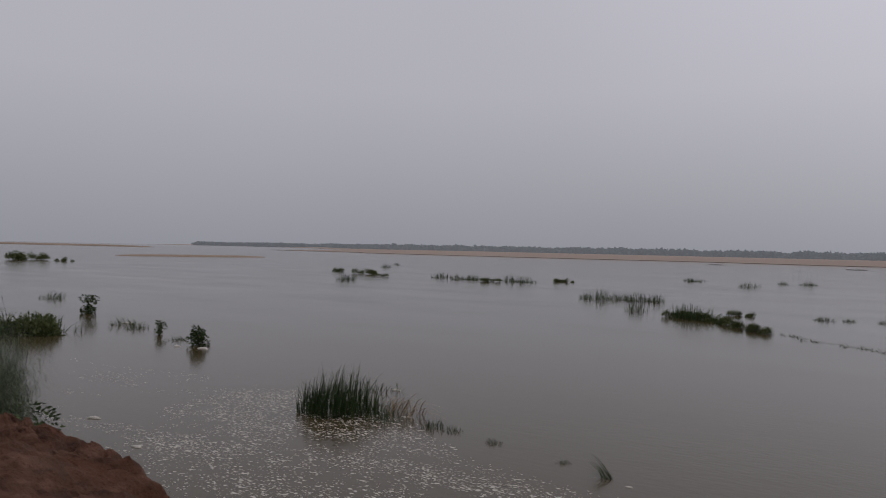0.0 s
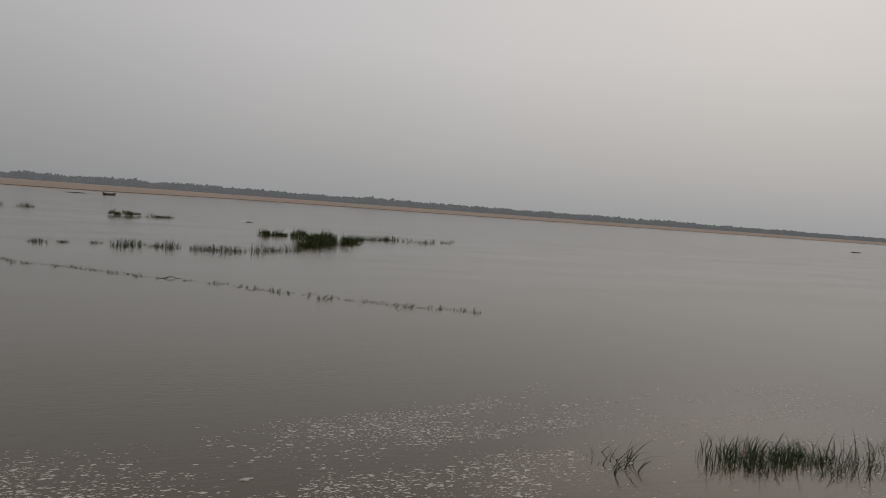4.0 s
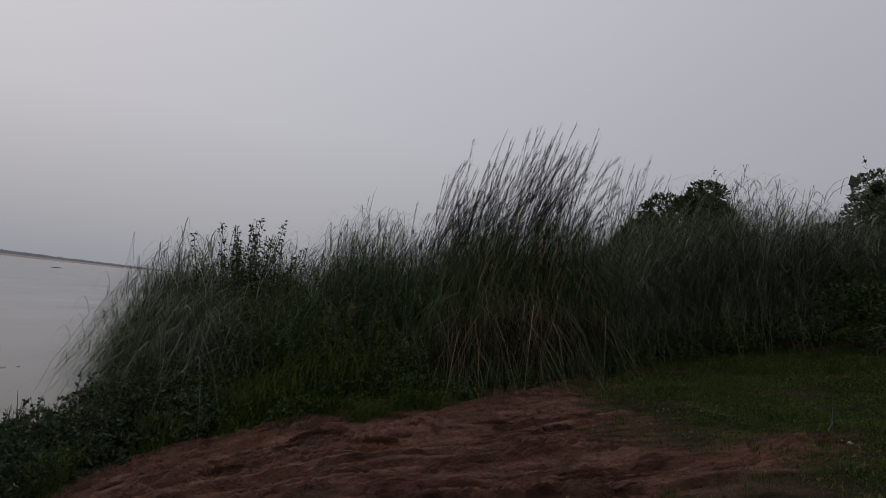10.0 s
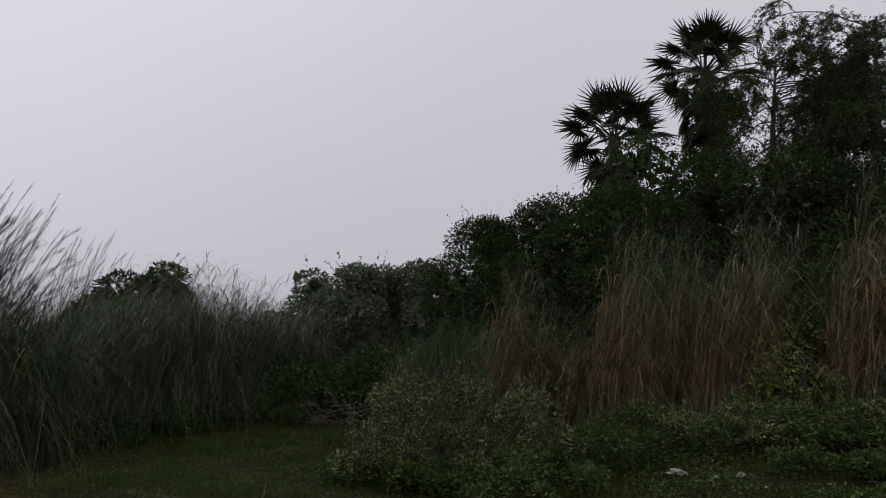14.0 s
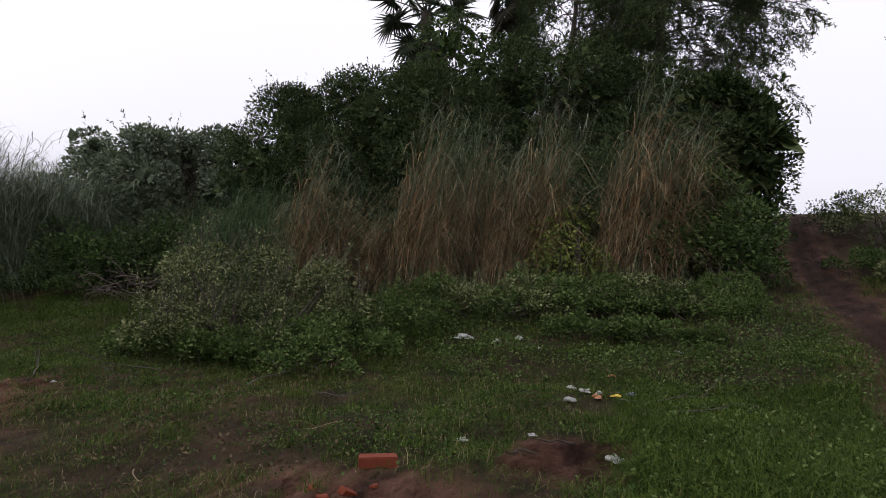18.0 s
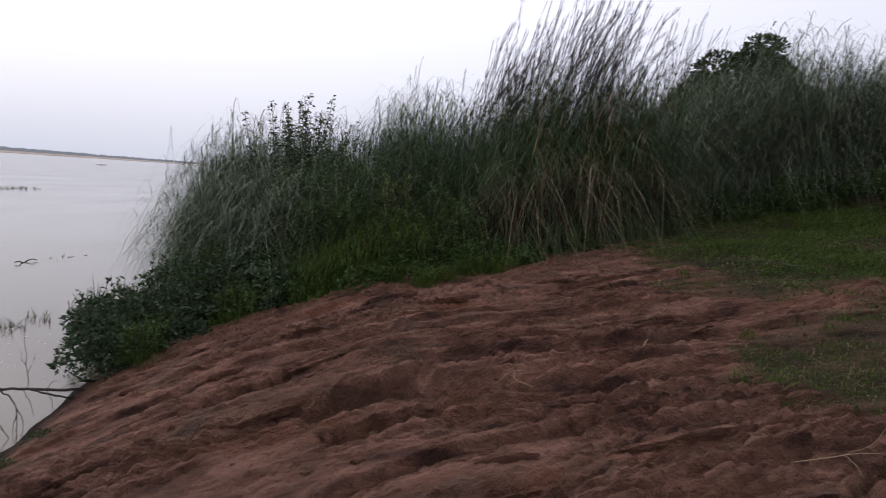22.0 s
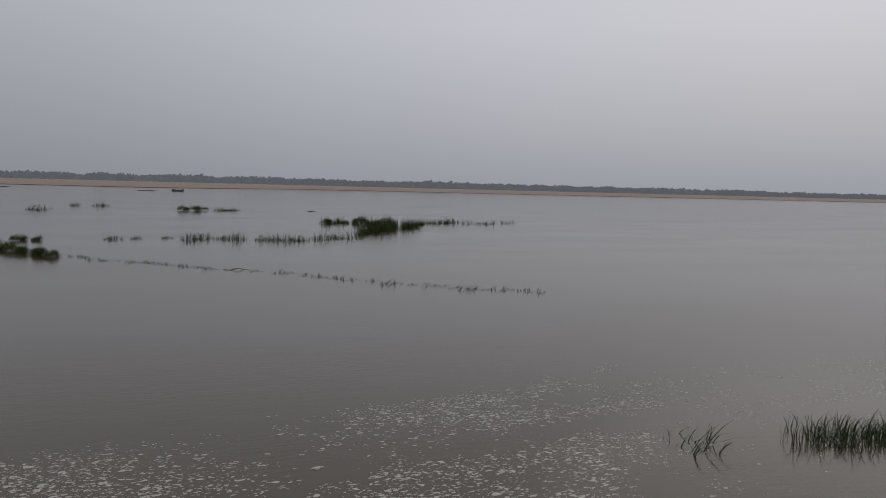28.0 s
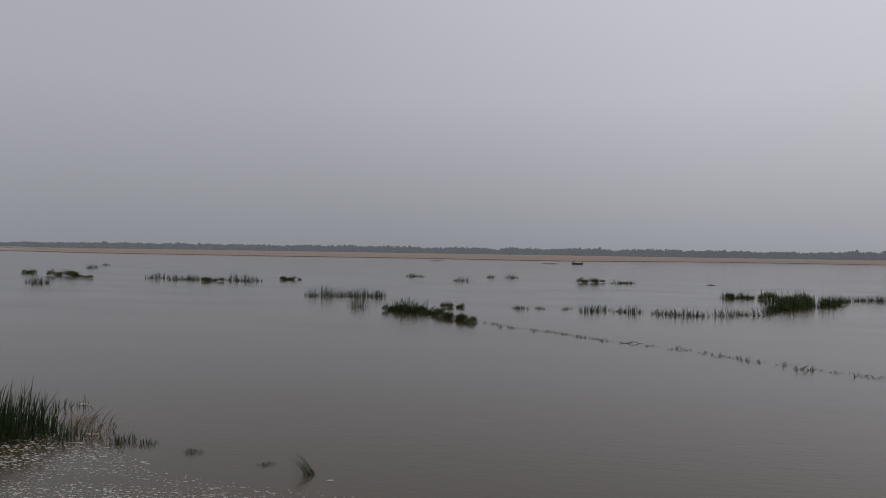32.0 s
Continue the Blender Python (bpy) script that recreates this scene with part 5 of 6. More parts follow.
tall_herb(polar(-82.9, 12.0), rise(-82.9, 12.0, 5.4), 402)

# leafy weeds between the dirt and the tall grass
lab = "mixed broad-leaved weeds at the foot of tall grass"
for k, (az, d, rx, h, mat) in enumerate([(-77, 10.6, 0.8, 1.0, SHRUB_FRESH), (-80, 10.7, 0.8, 0.95, LEAF_DARK), (-83.5, 10.5, 0.8, 1.1, LEAF_DARK), (-87, 10.5, 0.8, 1.25, SHRUB_FRESH), (-90, 10.3, 0.8, 1.2, SHRUB_FRESH), (-93, 10.3, 0.8, 1.25, LEAF_DARK), (-95.5, 10.3, 0.7, 1.0, SHRUB_FRESH), (-98, 10.1, 0.6, 0.7, SHRUB_FRESH), (-88.5, 11.0, 0.7, 1.6, SHRUB_FRESH), (-94.5, 11.0, 0.6, 1.5, LEAF_DARK), (-101, 10.3, 0.6, 0.4, SHRUB_FRESH), (-106, 11.3, 0.6, 0.35, SHRUB_FRESH), (-91.5, 10.2, 0.55, 1.0, LEAF_YELLOW), (-113, 14.0, 0.9, 0.7, SHRUB_FRESH), (-117, 14.6, 0.9, 0.6, SHRUB_FRESH), (-121, 15.0, 0.9, 0.7, SHRUB_FRESH), (-125, 15.2, 0.9, 0.7, LEAF_DARK), (-129, 15.0, 0.9, 0.8, SHRUB_FRESH)]):
    q = polar(az, d)
    shrub("broadleaf_weed", lab, (q[0], q[1], q[2] - 0.03), rx, rx * 0.75, h * (1.3 if az > -98 else 1.0), 2600, 0.055, mat, 470 + k, "weeds", "weeds under tall grass", lump=0.2, k=30, stems=5, sprigs=44)

# dry cane before the thicket on the slope
lab = "dry straw-coloured cane stems with greenish arching tops"
for k, (az, d, el, s) in enumerate([(-154.8, 12.0, 17.2, 0.95), (-156.9, 11.9, 13.5, 0.6), (-159.2, 12.3, 16.2, 0.75), (-161.8, 11.9, 15.0, 0.65), (-164.4, 12.1, 18.0, 0.95), (-170.6, 12.4, 14.6, 0.6), (-172.0, 12.2, 19.6, 1.0), (-175.0, 12.4, 16.8, 0.8), (-145.8, 12.6, 13.8, 0.8), (-148.8, 12.8, 11.0, 0.7), (-151.6, 12.5, 9.8, 0.7), (-143.4, 13.2, 9.5, 0.6)]):
    cane_clump(DRY_CANE[k % 4], polar(az, d), lab, "dry cane clumps", 0, s, rise(az, d, el) / 3.0 / s)
for k, (az, d, el, s) in enumerate([(-142.6, 11.6, 10.0, 0.5), (-140.5, 11.8, 8.6, 0.5), (-139.2, 11.6, 8.0, 0.45), (-171.6, 12.8, 15.0, 0.6), (-158, 12.8, 15.5, 0.7), (-166.2, 12.6, 15.0, 0.5)]):
    cane_clump(GREEN_CANE[k % 4], polar(az, d), "pale green cane blades fanning out", "green cane on the slope", 0, s, rise(az, d, el) / 2.05 / s)


def brush_pile(at, seed):
    """A tangle of dead grey-brown branches."""
    rng = np.random.default_rng(seed)
    root = thing("brush_pile", "tangle of dead grey-brown branches at the thicket's foot", "brush", at)
    for k in range(26):
        a = rng.uniform(0, 6.28)
        s = (rng.normal(0, 0.45), rng.normal(0, 0.35), rng.uniform(0.0, 0.5))
        br = branch_tree(rng, s, (math.cos(a), math.sin(a), rng.uniform(0.0, 0.7)), rng.uniform(0.35, 0.8), 0.011, 1, 0.5, 3, 0.3, 0.6)
        part("branch", mesh_np("branch", *join(*[tube(p, r, 4) for p, r, _ in br]), BRUSH, True), root)


brush_pile(polar(-134.0, 13.6), 480)

# the pale leafy weed bush on the lawn and the weeds beside it
p0 = polar(-142.4, 9.1)
shrub("weed_bush", "pale grey-green leafy weed bush standing on the lawn", (p0[0], p0[1], p0[2] - 0.03), 1.4, 1.0, 1.6, 12500, 0.05, SHRUB_PALE, 410, "bush", lump=0.17, k=44, stems=20, sprigs=260, turn=35)
lab = "knee-high fresh green weeds spreading before the thicket"
for k, (az, d, rx, ry, h) in enumerate([(-140, 8.4, 0.8, 0.5, 0.4), (-145, 8.0, 0.9, 0.5, 0.45), (-149.5, 8.6, 0.9, 0.6, 0.6), (-154, 9.6, 0.9, 0.7, 0.6), (-158, 10.2, 1.0, 0.7, 0.65), (-162, 10.3, 1.0, 0.7, 0.7), (-166, 10.4, 0.9, 0.7, 0.75), (-170, 10.6, 0.9, 0.7, 0.6), (-174, 10.8, 0.9, 0.7, 0.6), (-178, 10.4, 0.8, 0.6, 0.5), (-136, 9.4, 0.6, 0.5, 0.5), (-170, 9.4, 0.7, 0.5, 0.35), (-175, 9.2, 0.7, 0.5, 0.3), (-179.6, 11.5, 0.5, 0.6, 0.5)]):
    q = polar(az, d)
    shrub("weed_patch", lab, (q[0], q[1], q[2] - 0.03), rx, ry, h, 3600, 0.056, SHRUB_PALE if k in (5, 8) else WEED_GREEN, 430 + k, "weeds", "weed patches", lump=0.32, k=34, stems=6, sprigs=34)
q = polar(-167.5, 11.6)
shrub("yellow_green_bush", "bright yellow-green leafy bush between dry canes", q, 0.55, 0.5, 1.7, 1300, 0.075, LEAF_YELLOW, 460, "bush", lump=0.2, k=18)
q = polar(-178.0, 12.8)
shrub("broadleaf_bush", "fresh green broad-leaved bush beside the dirt path", q, 1.0, 0.8, 2.1, 4600, 0.10, SHRUB_FRESH, 461, "bush", lump=0.24, k=40, stems=12)
q = polar(-179.6, 13.6)
shrub("broadleaf_bush", "fresh green broad-leaved bush beside the dirt path", q, 0.55, 0.7, 1.6, 2600, 0.10, SHRUB_FRESH, 462, "bush", lump=0.26, k=26, stems=10)

# thicket and trees on the rise
def dome(seed, k, rx, ry, h, size, low=0.2):
    return lumps_in(np.random.default_rng(seed), k, rx, ry, h, size, low)


def thicket(az, d, rx, ry, h, n, leaf, mat, seed, label, z=None):
    q = polar(az, d, z)
    return tree("thicket_tree", label, q, h * 0.45, 0.09, dome(seed, 34, rx, ry, h, 0.17 * h, 0.12), n, leaf, mat, seed, "thicket trees")


lab = "dense dark green thicket tree on the slope"
thicket(-114.6, 22, 2.1, 1.5, 3.9, 10000, 0.12, LEAF_DARK, 500, "round-topped dark green tree behind tall grass")
thicket(-118.6, 22, 2.2, 1.5, 4.2, 12000, 0.12, LEAF_DARK, 501, "round-topped dark green tree behind tall grass")
thicket(-133, 19.5, 2.3, 1.6, 4.15, 11000, 0.11, LEAF_GREY, 503, "broad-leaved green tree with a vine-covered foot")
thicket(-137, 18.5, 1.9, 1.4, 3.7, 10000, 0.10, LEAF_GREY, 504, "dusty grey-green thicket tree on the slope")
thicket(-143.6, 17.5, 1.35, 1.4, 4.85, 22100, 0.074, LEAF_DARK, 505, lab)
thicket(-147.2, 17.2, 1.8, 1.5, 5.15, 24700, 0.074, LEAF_DARK, 506, lab)
thicket(-151.0, 17, 1.8, 1.5, 5.4, 19500, 0.078, LEAF_DARK, 507, lab)
thicket(-155.3, 16.8, 1.8, 1.5, 6.1, 16900, 0.082, LEAF_DARK, 508, lab)
thicket(-157.8, 17.8, 1.4, 1.2, 6.9, 11000, 0.095, SHRUB_FRESH, 516, lab)
thicket(-161, 16.8, 1.9, 1.5, 6.0, 16900, 0.082, LEAF_DARK, 509, lab)
thicket(-166.3, 16.6, 2.0, 1.5, 6.3, 18200, 0.082, LEAF_DARK, 510, lab)
thicket(-171.8, 16.4, 1.9, 1.5, 4.9, 16900, 0.082, LEAF_DARK, 511, lab)
thicket(-177.5, 16.2, 1.6, 1.4, 4.3, 11700, 0.090, LEAF_DARK, 512, lab)
tree("broadleaf_tree", "dark broad-leaved tree hanging over the dirt path", polar(-179.0, 15.6), 2.6, 0.12, [(0.5, 0, 2.9, 0.65), (0.0, 0.2, 3.4, 0.6), (-0.5, 0, 3.1, 0.55), (-0.85, 0.1, 2.5, 0.45), (-0.3, 0.2, 2.3, 0.6), (0.7, 0.2, 2.1, 0.6), (-0.7, 0, 1.9, 0.4), (0.2, 0.1, 1.7, 0.6)], 2000, 0.20, LEAF_DARK, 513, width=0.42)
tree("broadleaf_tree", "fresh green vine-hung young tree beside dry cane", polar(-177.0, 13.4), 1.3, 0.06, [(0.4, 0, 1.3, 0.5), (0.0, 0.1, 1.7, 0.5), (-0.5, 0, 1.5, 0.45), (0.1, 0, 0.9, 0.6), (-0.6, 0.1, 0.8, 0.5)], 2600, 0.10, SHRUB_FRESH, 517)
q = polar(160.5, 13.6)
tree("broadleaf_tree", "slender broad-leaved tree leaning over the dirt path", q, 3.0, 0.08, [(0.0, 0.0, 3.2, 0.6), (0.5, 0.1, 3.7, 0.5), (1.0, 0.0, 4.0, 0.35), (1.5, -0.1, 8.2 - q[2], 0.26), (1.98, -0.2, 8.0 - q[2], 0.13), (-0.6, 0.2, 3.5, 0.6), (0.1, -0.3, 4.2, 0.5)], 2400, 0.07, LEAF_DARK, 518, width=0.45)
lab = "low grey-green scrub on the rise beside the dirt path"
for k, (az, d, rx, h) in enumerate([(172.5, 17.6, 1.0, 0.8), (169.5, 17.0, 1.2, 1.0), (165.5, 16.4, 1.3, 1.0), (161, 16, 1.3, 1.0), (170.5, 14.4, 0.8, 0.5), (167, 13.5, 1.0, 0.5), (168, 15.2, 0.9, 0.6), (163, 13, 1.0, 0.5)]):
    q = polar(az, d)
    shrub("scrub_bush", lab, (q[0], q[1], q[2] - 0.03), rx, rx * 0.8, h, 2600, 0.06, SHRUB_PALE if k % 2 else SHRUB_FRESH, 590 + k, "bush", "scrub beside the path", lump=0.3, k=26, stems=6, sprigs=24)
for k, (az, d, h) in enumerate([(-131, 15.6, 1.6), (-134.5, 15.2, 1.5), (-138, 14.6, 1.6), (-143, 14.2, 1.6), (-148, 13.8, 1.7), (-153, 13.6, 1.5)]):
    q = polar(az, d)
    shrub("undergrowth_bush", "tangled dark undergrowth at the foot of the thicket", q, 1.1, 0.8, h, 2600, 0.09, LEAF_DARK if k % 2 else SHRUB_FRESH, 520 + k, "bush", "undergrowth", lump=0.26, k=24, sprigs=10)


# ---- palmyra palms ----
def fan_mesh(seed, mat):
    """A fan frond: stalk and a pleated fan of pointed fingers."""
    rng = np.random.default_rng(seed)
    stalk = tube(np.array([(0, 0, 0), (0.5, 0, 0.05), (1.0, 0, 0.03)]), [0.03, 0.022, 0.015], 4)
    vs, fs = [stalk[0]], [stalk[1]]
    off = len(stalk[0])
    hub = np.array([0.97, 0, 0.03])
    fingers = 26
    for k in range(fingers):
        a0, a1 = (radians(-140 + 280 * (k + e) / fingers) for e in (0, 1))
        am, ln = (a0 + a1) / 2, 0.86 * (1 - 0.22 * (abs(k - fingers / 2) / (fingers / 2)) ** 2) * rng.uniform(0.9, 1.08)
        bend = -0.14 * rng.uniform(0.2, 1.9)
        p0 = hub + np.array([math.cos(a0), math.sin(a0), 0]) * ln * 0.42 + [0, 0, -0.02]
        p1 = hub + np.array([math.cos(a1), math.sin(a1), 0]) * ln * 0.42 + [0, 0, -0.02]
        pm = hub + np.array([math.cos(am), math.sin(am), 0]) * ln * 0.46 + [0, 0, 0.03]
        tip = hub + np.array([math.cos(am), math.sin(am), 0]) * ln + [0, 0, bend]
        vs.append(np.array([hub, p0, pm, p1, tip]))
        fs.append(np.array([(off, off + 1, off + 2, off + 2), (off, off + 2, off + 3, off + 3), (off + 1, off + 4, off + 2, off + 2), (off + 2, off + 4, off + 3, off + 3)])[:, :4])
        off += 5
    v = np.concatenate(vs)
    tri = np.concatenate([np.concatenate([fs[0][:, :3], fs[0][:, [0, 2, 3]]])] + [x[:, :3] for x in fs[1:]])
    return mesh_np("frond", v, tri, mat)


FANS = [fan_mesh(600 + k, PALM_LEAF) for k in range(3)]
DEAD_FAN = fan_mesh(610, DEAD_PALM)


def palm(at, h, size, seed, label, skirt=0.3, dead=6):
    rng = np.random.default_rng(seed)
    root = thing("fan_palm", label, "palm", at, "fan palms")
    zs = np.linspace(-0.3, h, 9)
    part("trunk", mesh_np("trunk", *tube(np.stack([0.03 * np.sin(zs), 0.02 * zs, zs], -1), np.linspace(0.24, 0.17, 9), 10), BARK, True), root)
    for k in range(19):
        el = np.interp(k, [0, 5, 12, 18], [80, 42, 4, -40]) + rng.uniform(-10, 10)
        ob = part("frond", FANS[k % 3], root)
        ob.matrix_local = pose(0, 0.02 * h, h, 0, 0, k * 137.5 + rng.uniform(-12, 12)) @ pose(0.08, 0, 0, rng.uniform(-35, 35), -el, 0) @ Matrix.Diagonal((size, size, size, 1))
    for k in range(dead):
        ob = part("dead_frond", DEAD_FAN if k % 3 else FANS[k % 2], root, "hanging dead brown frond")
        low = 0.15 + skirt * k / dead
        ob.matrix_local = pose(0, 0.02 * h, h - low, 0, 0, k * 137.5 + rng.uniform(-12, 12)) @ pose(0.1, 0, 0, rng.uniform(-30, 30), rng.uniform(58, 84), 0) @ Matrix.Diagonal((size * 0.85,) * 3 + (1,))



PZ = 6.2
palm((9.05, -19.4, PZ), 6.75, 1.12, 620, "dark palmyra fan palm rising behind the thicket", 1.0, 10)
palm((7.2, -22.9, PZ + 0.4), 9.9, 1.2, 621, "taller palmyra fan palm behind the first", 2.4, 20)


# ---- the feathery tree ----
def feathery_tree(at, seed, dense=1.0):
    """A tall tree of long limbs whose twigs hang in feathery sprays."""
    rng = np.random.default_rng(seed)
    root = thing("feathery_tree", "large dark tree with feathery drooping sprays", "tree", at)
    trunk = np.array([(0, 0, -0.3), (0.15, 0, 3.2), (0.0, 0.1, 5.8), (-0.2, 0.1, 8.0)])
    bole = part("trunk", mesh_np("trunk", *tube(trunk, [0.22, 0.15, 0.07, 0.02], 9), BARK, True), root)
    leaf_sets = []
    for k in range(46):
        a = k * 2.4 + rng.uniform(-0.3, 0.3) if k < 32 else math.pi + rng.uniform(-0.6, 0.6)
        s = trunk[1] + (trunk[3] - trunk[1]) * ((k % 32 + 0.5) / 32)
        reach = rng.uniform(1.3, 2.1) + (0.3 if k >= 32 else 0.0)
        way = (math.cos(a), math.sin(a), rng.uniform(0.3, 0.9))
        if k >= 32:
            way = (way[0], way[1], rng.uniform(0.05, 0.4))
            s = trunk[1] + (trunk[3] - trunk[1]) * rng.uniform(0.25, 0.9)
        br = branch_tree(rng, s, way, reach, 0.026, 2, 0.4, 4, 0.5 if k >= 32 else 0.8, 0.42)
        part("limb", mesh_np("limb", *join(*[tube(p, r, 4) for p, r, _ in br]), BARK, True), bole)
        for p, _, dep in br:
            if dep == 2:
                continue
            m = int((20 if dep == 0 else 9) * dense)
            t = rng.uniform(0.15, 0.999, m) * 6
            i = t.astype(int)
            foot = p[i] + (p[i + 1] - p[i]) * (t - i)[:, None]
            way_t = unit(unit(p[i + 1] - p[i]) + rng.normal(0, 0.55, (m, 3)) - [0, 0, 0.25])
            ln = rng.uniform(0.16, 0.34, (m, 1))
            q = rng.uniform(0.1, 1.0, (m, 9, 1))
            on = foot[:, None] + way_t[:, None] * ln[:, None] * q - np.array([0, 0, 0.12]) * (ln[:, None] * q) ** 2
            leaf_sets.append(leaves(rng, on.reshape(-1, 3), np.repeat(way_t, 9, 0) + rng.normal(0, 0.7, (m * 9, 3)), 0.075, 0.32, 0.2))
    part("crown", mesh_np("crown", *join(*leaf_sets), LEAF_DARK), root)


feathery_tree(polar(-174.6, 17.4), 700, 0.8)
feathery_tree(polar(-167.5, 19.5), 701, 1.05)


# ---- lawn, litter, small things on the slope ----
def lawn_grass(name, n, seed, hmin, hmax, width, mat, label, thin=1.0, box=(-4, 15, -14, 3.2)):
    rng = np.random.default_rng(seed)
    x, y = rng.uniform(box[0], box[1], n), rng.uniform(box[2], box[3], n)
    p = (1 - bare(x, y)) * (0.16 + 0.84 * smooth(-0.5, 0.4, vnoise(x, y, 0.7, 51) + 0.7 * vnoise(x, y, 0.22, 52))) * thin
    p *= smooth(0.4, 1.2, shore_y(x) - y)
    p *= 1 - 0.65 * np.exp(-(((x - 2.6) / 1.9) ** 2) - (((y + 4.9) / 1.0) ** 2)) * smooth(-0.6, 0.4, vnoise(x, y, 0.5, 55))
    p *= 1 - 0.8 * np.exp(-(((x - 1.2) / 0.6) ** 2) - (((y + 5.1) / 0.45) ** 2))
    keep = rng.uniform(0, 1, n) < p
    x, y = x[keep], y[keep]
    base = np.stack([x, y, ground_z(x, y) - 0.01], -1)
    m = len(x)
    tall = rng.uniform(hmin, hmax, m) * (0.7 + 0.6 * smooth(-0.6, 0.8, vnoise(x, y, 1.3, 53)))
    v, f, _ = blades(rng, base, tall, np.full(m, 1.5), width, 2, 0.9, (0.05, -0.1))
    tagged(new(name, mesh_np(name, v, f, mat)), label, "grass", kind="stuff")


lawn_grass("lawn_grass", 640000, 800, 0.035, 0.115, 0.0048, LAWN, "short green grass on the upper bank", box=(-3, 12, -9.5, 1))
lawn_grass("lawn_grass", 90000, 801, 0.07, 0.2, 0.012, LAWN, "green grass farther up the slope", box=(-5, 17, -15, -8))
lawn_grass("lawn_grass", 60000, 803, 0.08, 0.19, 0.006, LAWN, "lush taller green grass beside the trodden mud", box=(-1.0, 0.9, -7.4, -4.0))
lawn_grass("lawn_grass", 110000, 804, 0.06, 0.17, 0.008, LAWN, "even green grass before the tall thicket grass", box=(6.5, 14.0, -11.5, -4.6))
lawn_grass("dry_grass", 60000, 802, 0.03, 0.15, 0.0042, STRAW, "dry grass stems among the green", box=(-3, 12, -9.5, 0))


def ground_cover(n, seed, size, mat, label, box, lift=0.03):
    """Small round leaves of creeping weeds among the grass."""
    rng = np.random.default_rng(seed)
    x, y = rng.uniform(box[0], box[1], n), rng.uniform(box[2], box[3], n)
    p = (1 - bare(x, y)) * smooth(-0.3, 0.6, vnoise(x, y, 0.9, seed) + 0.5 * vnoise(x, y, 0.3, seed + 1))
    keep = rng.uniform(0, 1, n) < p
    x, y = x[keep], y[keep]
    at = np.stack([x, y, ground_z(x, y) + rng.uniform(0, lift, len(x))], -1)
    v, f = leaves(rng, at, rng.normal(0, 1, (len(x), 3)) * [1, 1, 0.4] + [0, 0, 0.5], size, 0.6)
    tagged(new("creeping_weeds", mesh_np("creeping_weeds", v, f, mat)), label, "weeds", kind="stuff")


ground_cover(52000, 810, 0.030, SHRUB_FRESH, "small creeping green weeds among grass", (-3, 11, -10, -4.2), 0.05)
ground_cover(30000, 811, 0.026, LAWN, "small creeping green weeds among grass", (-3, 11, -10, -4.2), 0.03)


ground_cover(9000, 812, 0.032, SHRUB_FRESH, "broad-leaved green weeds in the lawn", (-2, 8, -9.5, -3.5), 0.08)
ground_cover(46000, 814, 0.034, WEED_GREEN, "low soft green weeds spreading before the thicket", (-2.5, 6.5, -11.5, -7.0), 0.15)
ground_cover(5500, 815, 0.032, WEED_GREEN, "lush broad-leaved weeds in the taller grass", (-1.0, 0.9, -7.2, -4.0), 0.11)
ground_cover(12000, 813, 0.04, DEAD_LEAF, "fallen brown leaves and straw in the grass", (-2, 10, -9.5, -3), 0.02)
LAWN_TUFTS = [tuft_mesh("grass_tuft", 985 + k, 110, 0.13, 0.08, 0.24, 1.1, 0.0055, LAWN, (0, -0.1), 1.2, 0.8, 4) for k in range(3)]
rng = np.random.default_rng(990)
spots = []
while len(spots) < 240:
    x, y = rng.uniform(-1.0, 8.0), rng.uniform(-9.0, -3.8)
    if float(bare(x, y)) < 0.25:
        spots.append((x, y))
for q, (x, y) in enumerate(spots):
    put("grass_tuft", LAWN_TUFTS[q % 3], (x, y, float(ground_z(x, y)) + 0.09), float(rng.uniform(0, 360)), float(rng.uniform(0.7, 1.5)), "taller green grass tuft in the lawn", "grass", "grass tufts in the lawn")


def fired_brick(at, turn):
    bm = bmesh.new()
    bmesh.ops.create_cube(bm, size=1.0, matrix=Matrix.Diagonal((0.24, 0.115, 0.075, 1)))
    bmesh.ops.bevel(bm, geom=bm.edges[:], offset=0.006, segments=2, affect="EDGES")
    for v in bm.verts:
        v.co += noise.noise_vector(v.co * 14) * 0.003
    me = bpy.data.meshes.new("brick")
    bm.to_mesh(me)
    bm.free()
    me.materials.append(BRICK)
    ob = new("brick", me)
    ob.matrix_world = pose(*at, 4, -3, turn)
    tagged(ob, "orange-red fired clay brick lying on mud", "brick")


fired_brick((2.06, -4.13, float(ground_z(2.06, -4.13)) + 0.022), -150)


def brick_shard(at, w, seed):
    """A broken corner of fired brick."""
    rng = np.random.default_rng(seed)
    bm = bmesh.new()
    bmesh.ops.create_cube(bm, size=1.0, matrix=Matrix.Diagonal((w, w * 0.6, w * 0.35, 1)))
    bmesh.ops.bevel(bm, geom=bm.edges[:], offset=w * 0.06, segments=1, affect="EDGES")
    for v in bm.verts:
        v.co += noise.noise_vector(v.co * (5 / w) * 0.3 + Vector((seed, 0, 0))) * w * 0.22
    me = bpy.data.meshes.new("brick_shard")
    bm.to_mesh(me)
    bm.free()
    me.materials.append(BRICK)
    ob = new("brick_shard", me)
    ob.matrix_world = pose(*at, float(rng.uniform(-20, 20)), float(rng.uniform(-20, 20)), float(rng.uniform(0, 360)))
    tagged(ob, "broken shard of orange-red brick on mud", "brick", "brick shards")


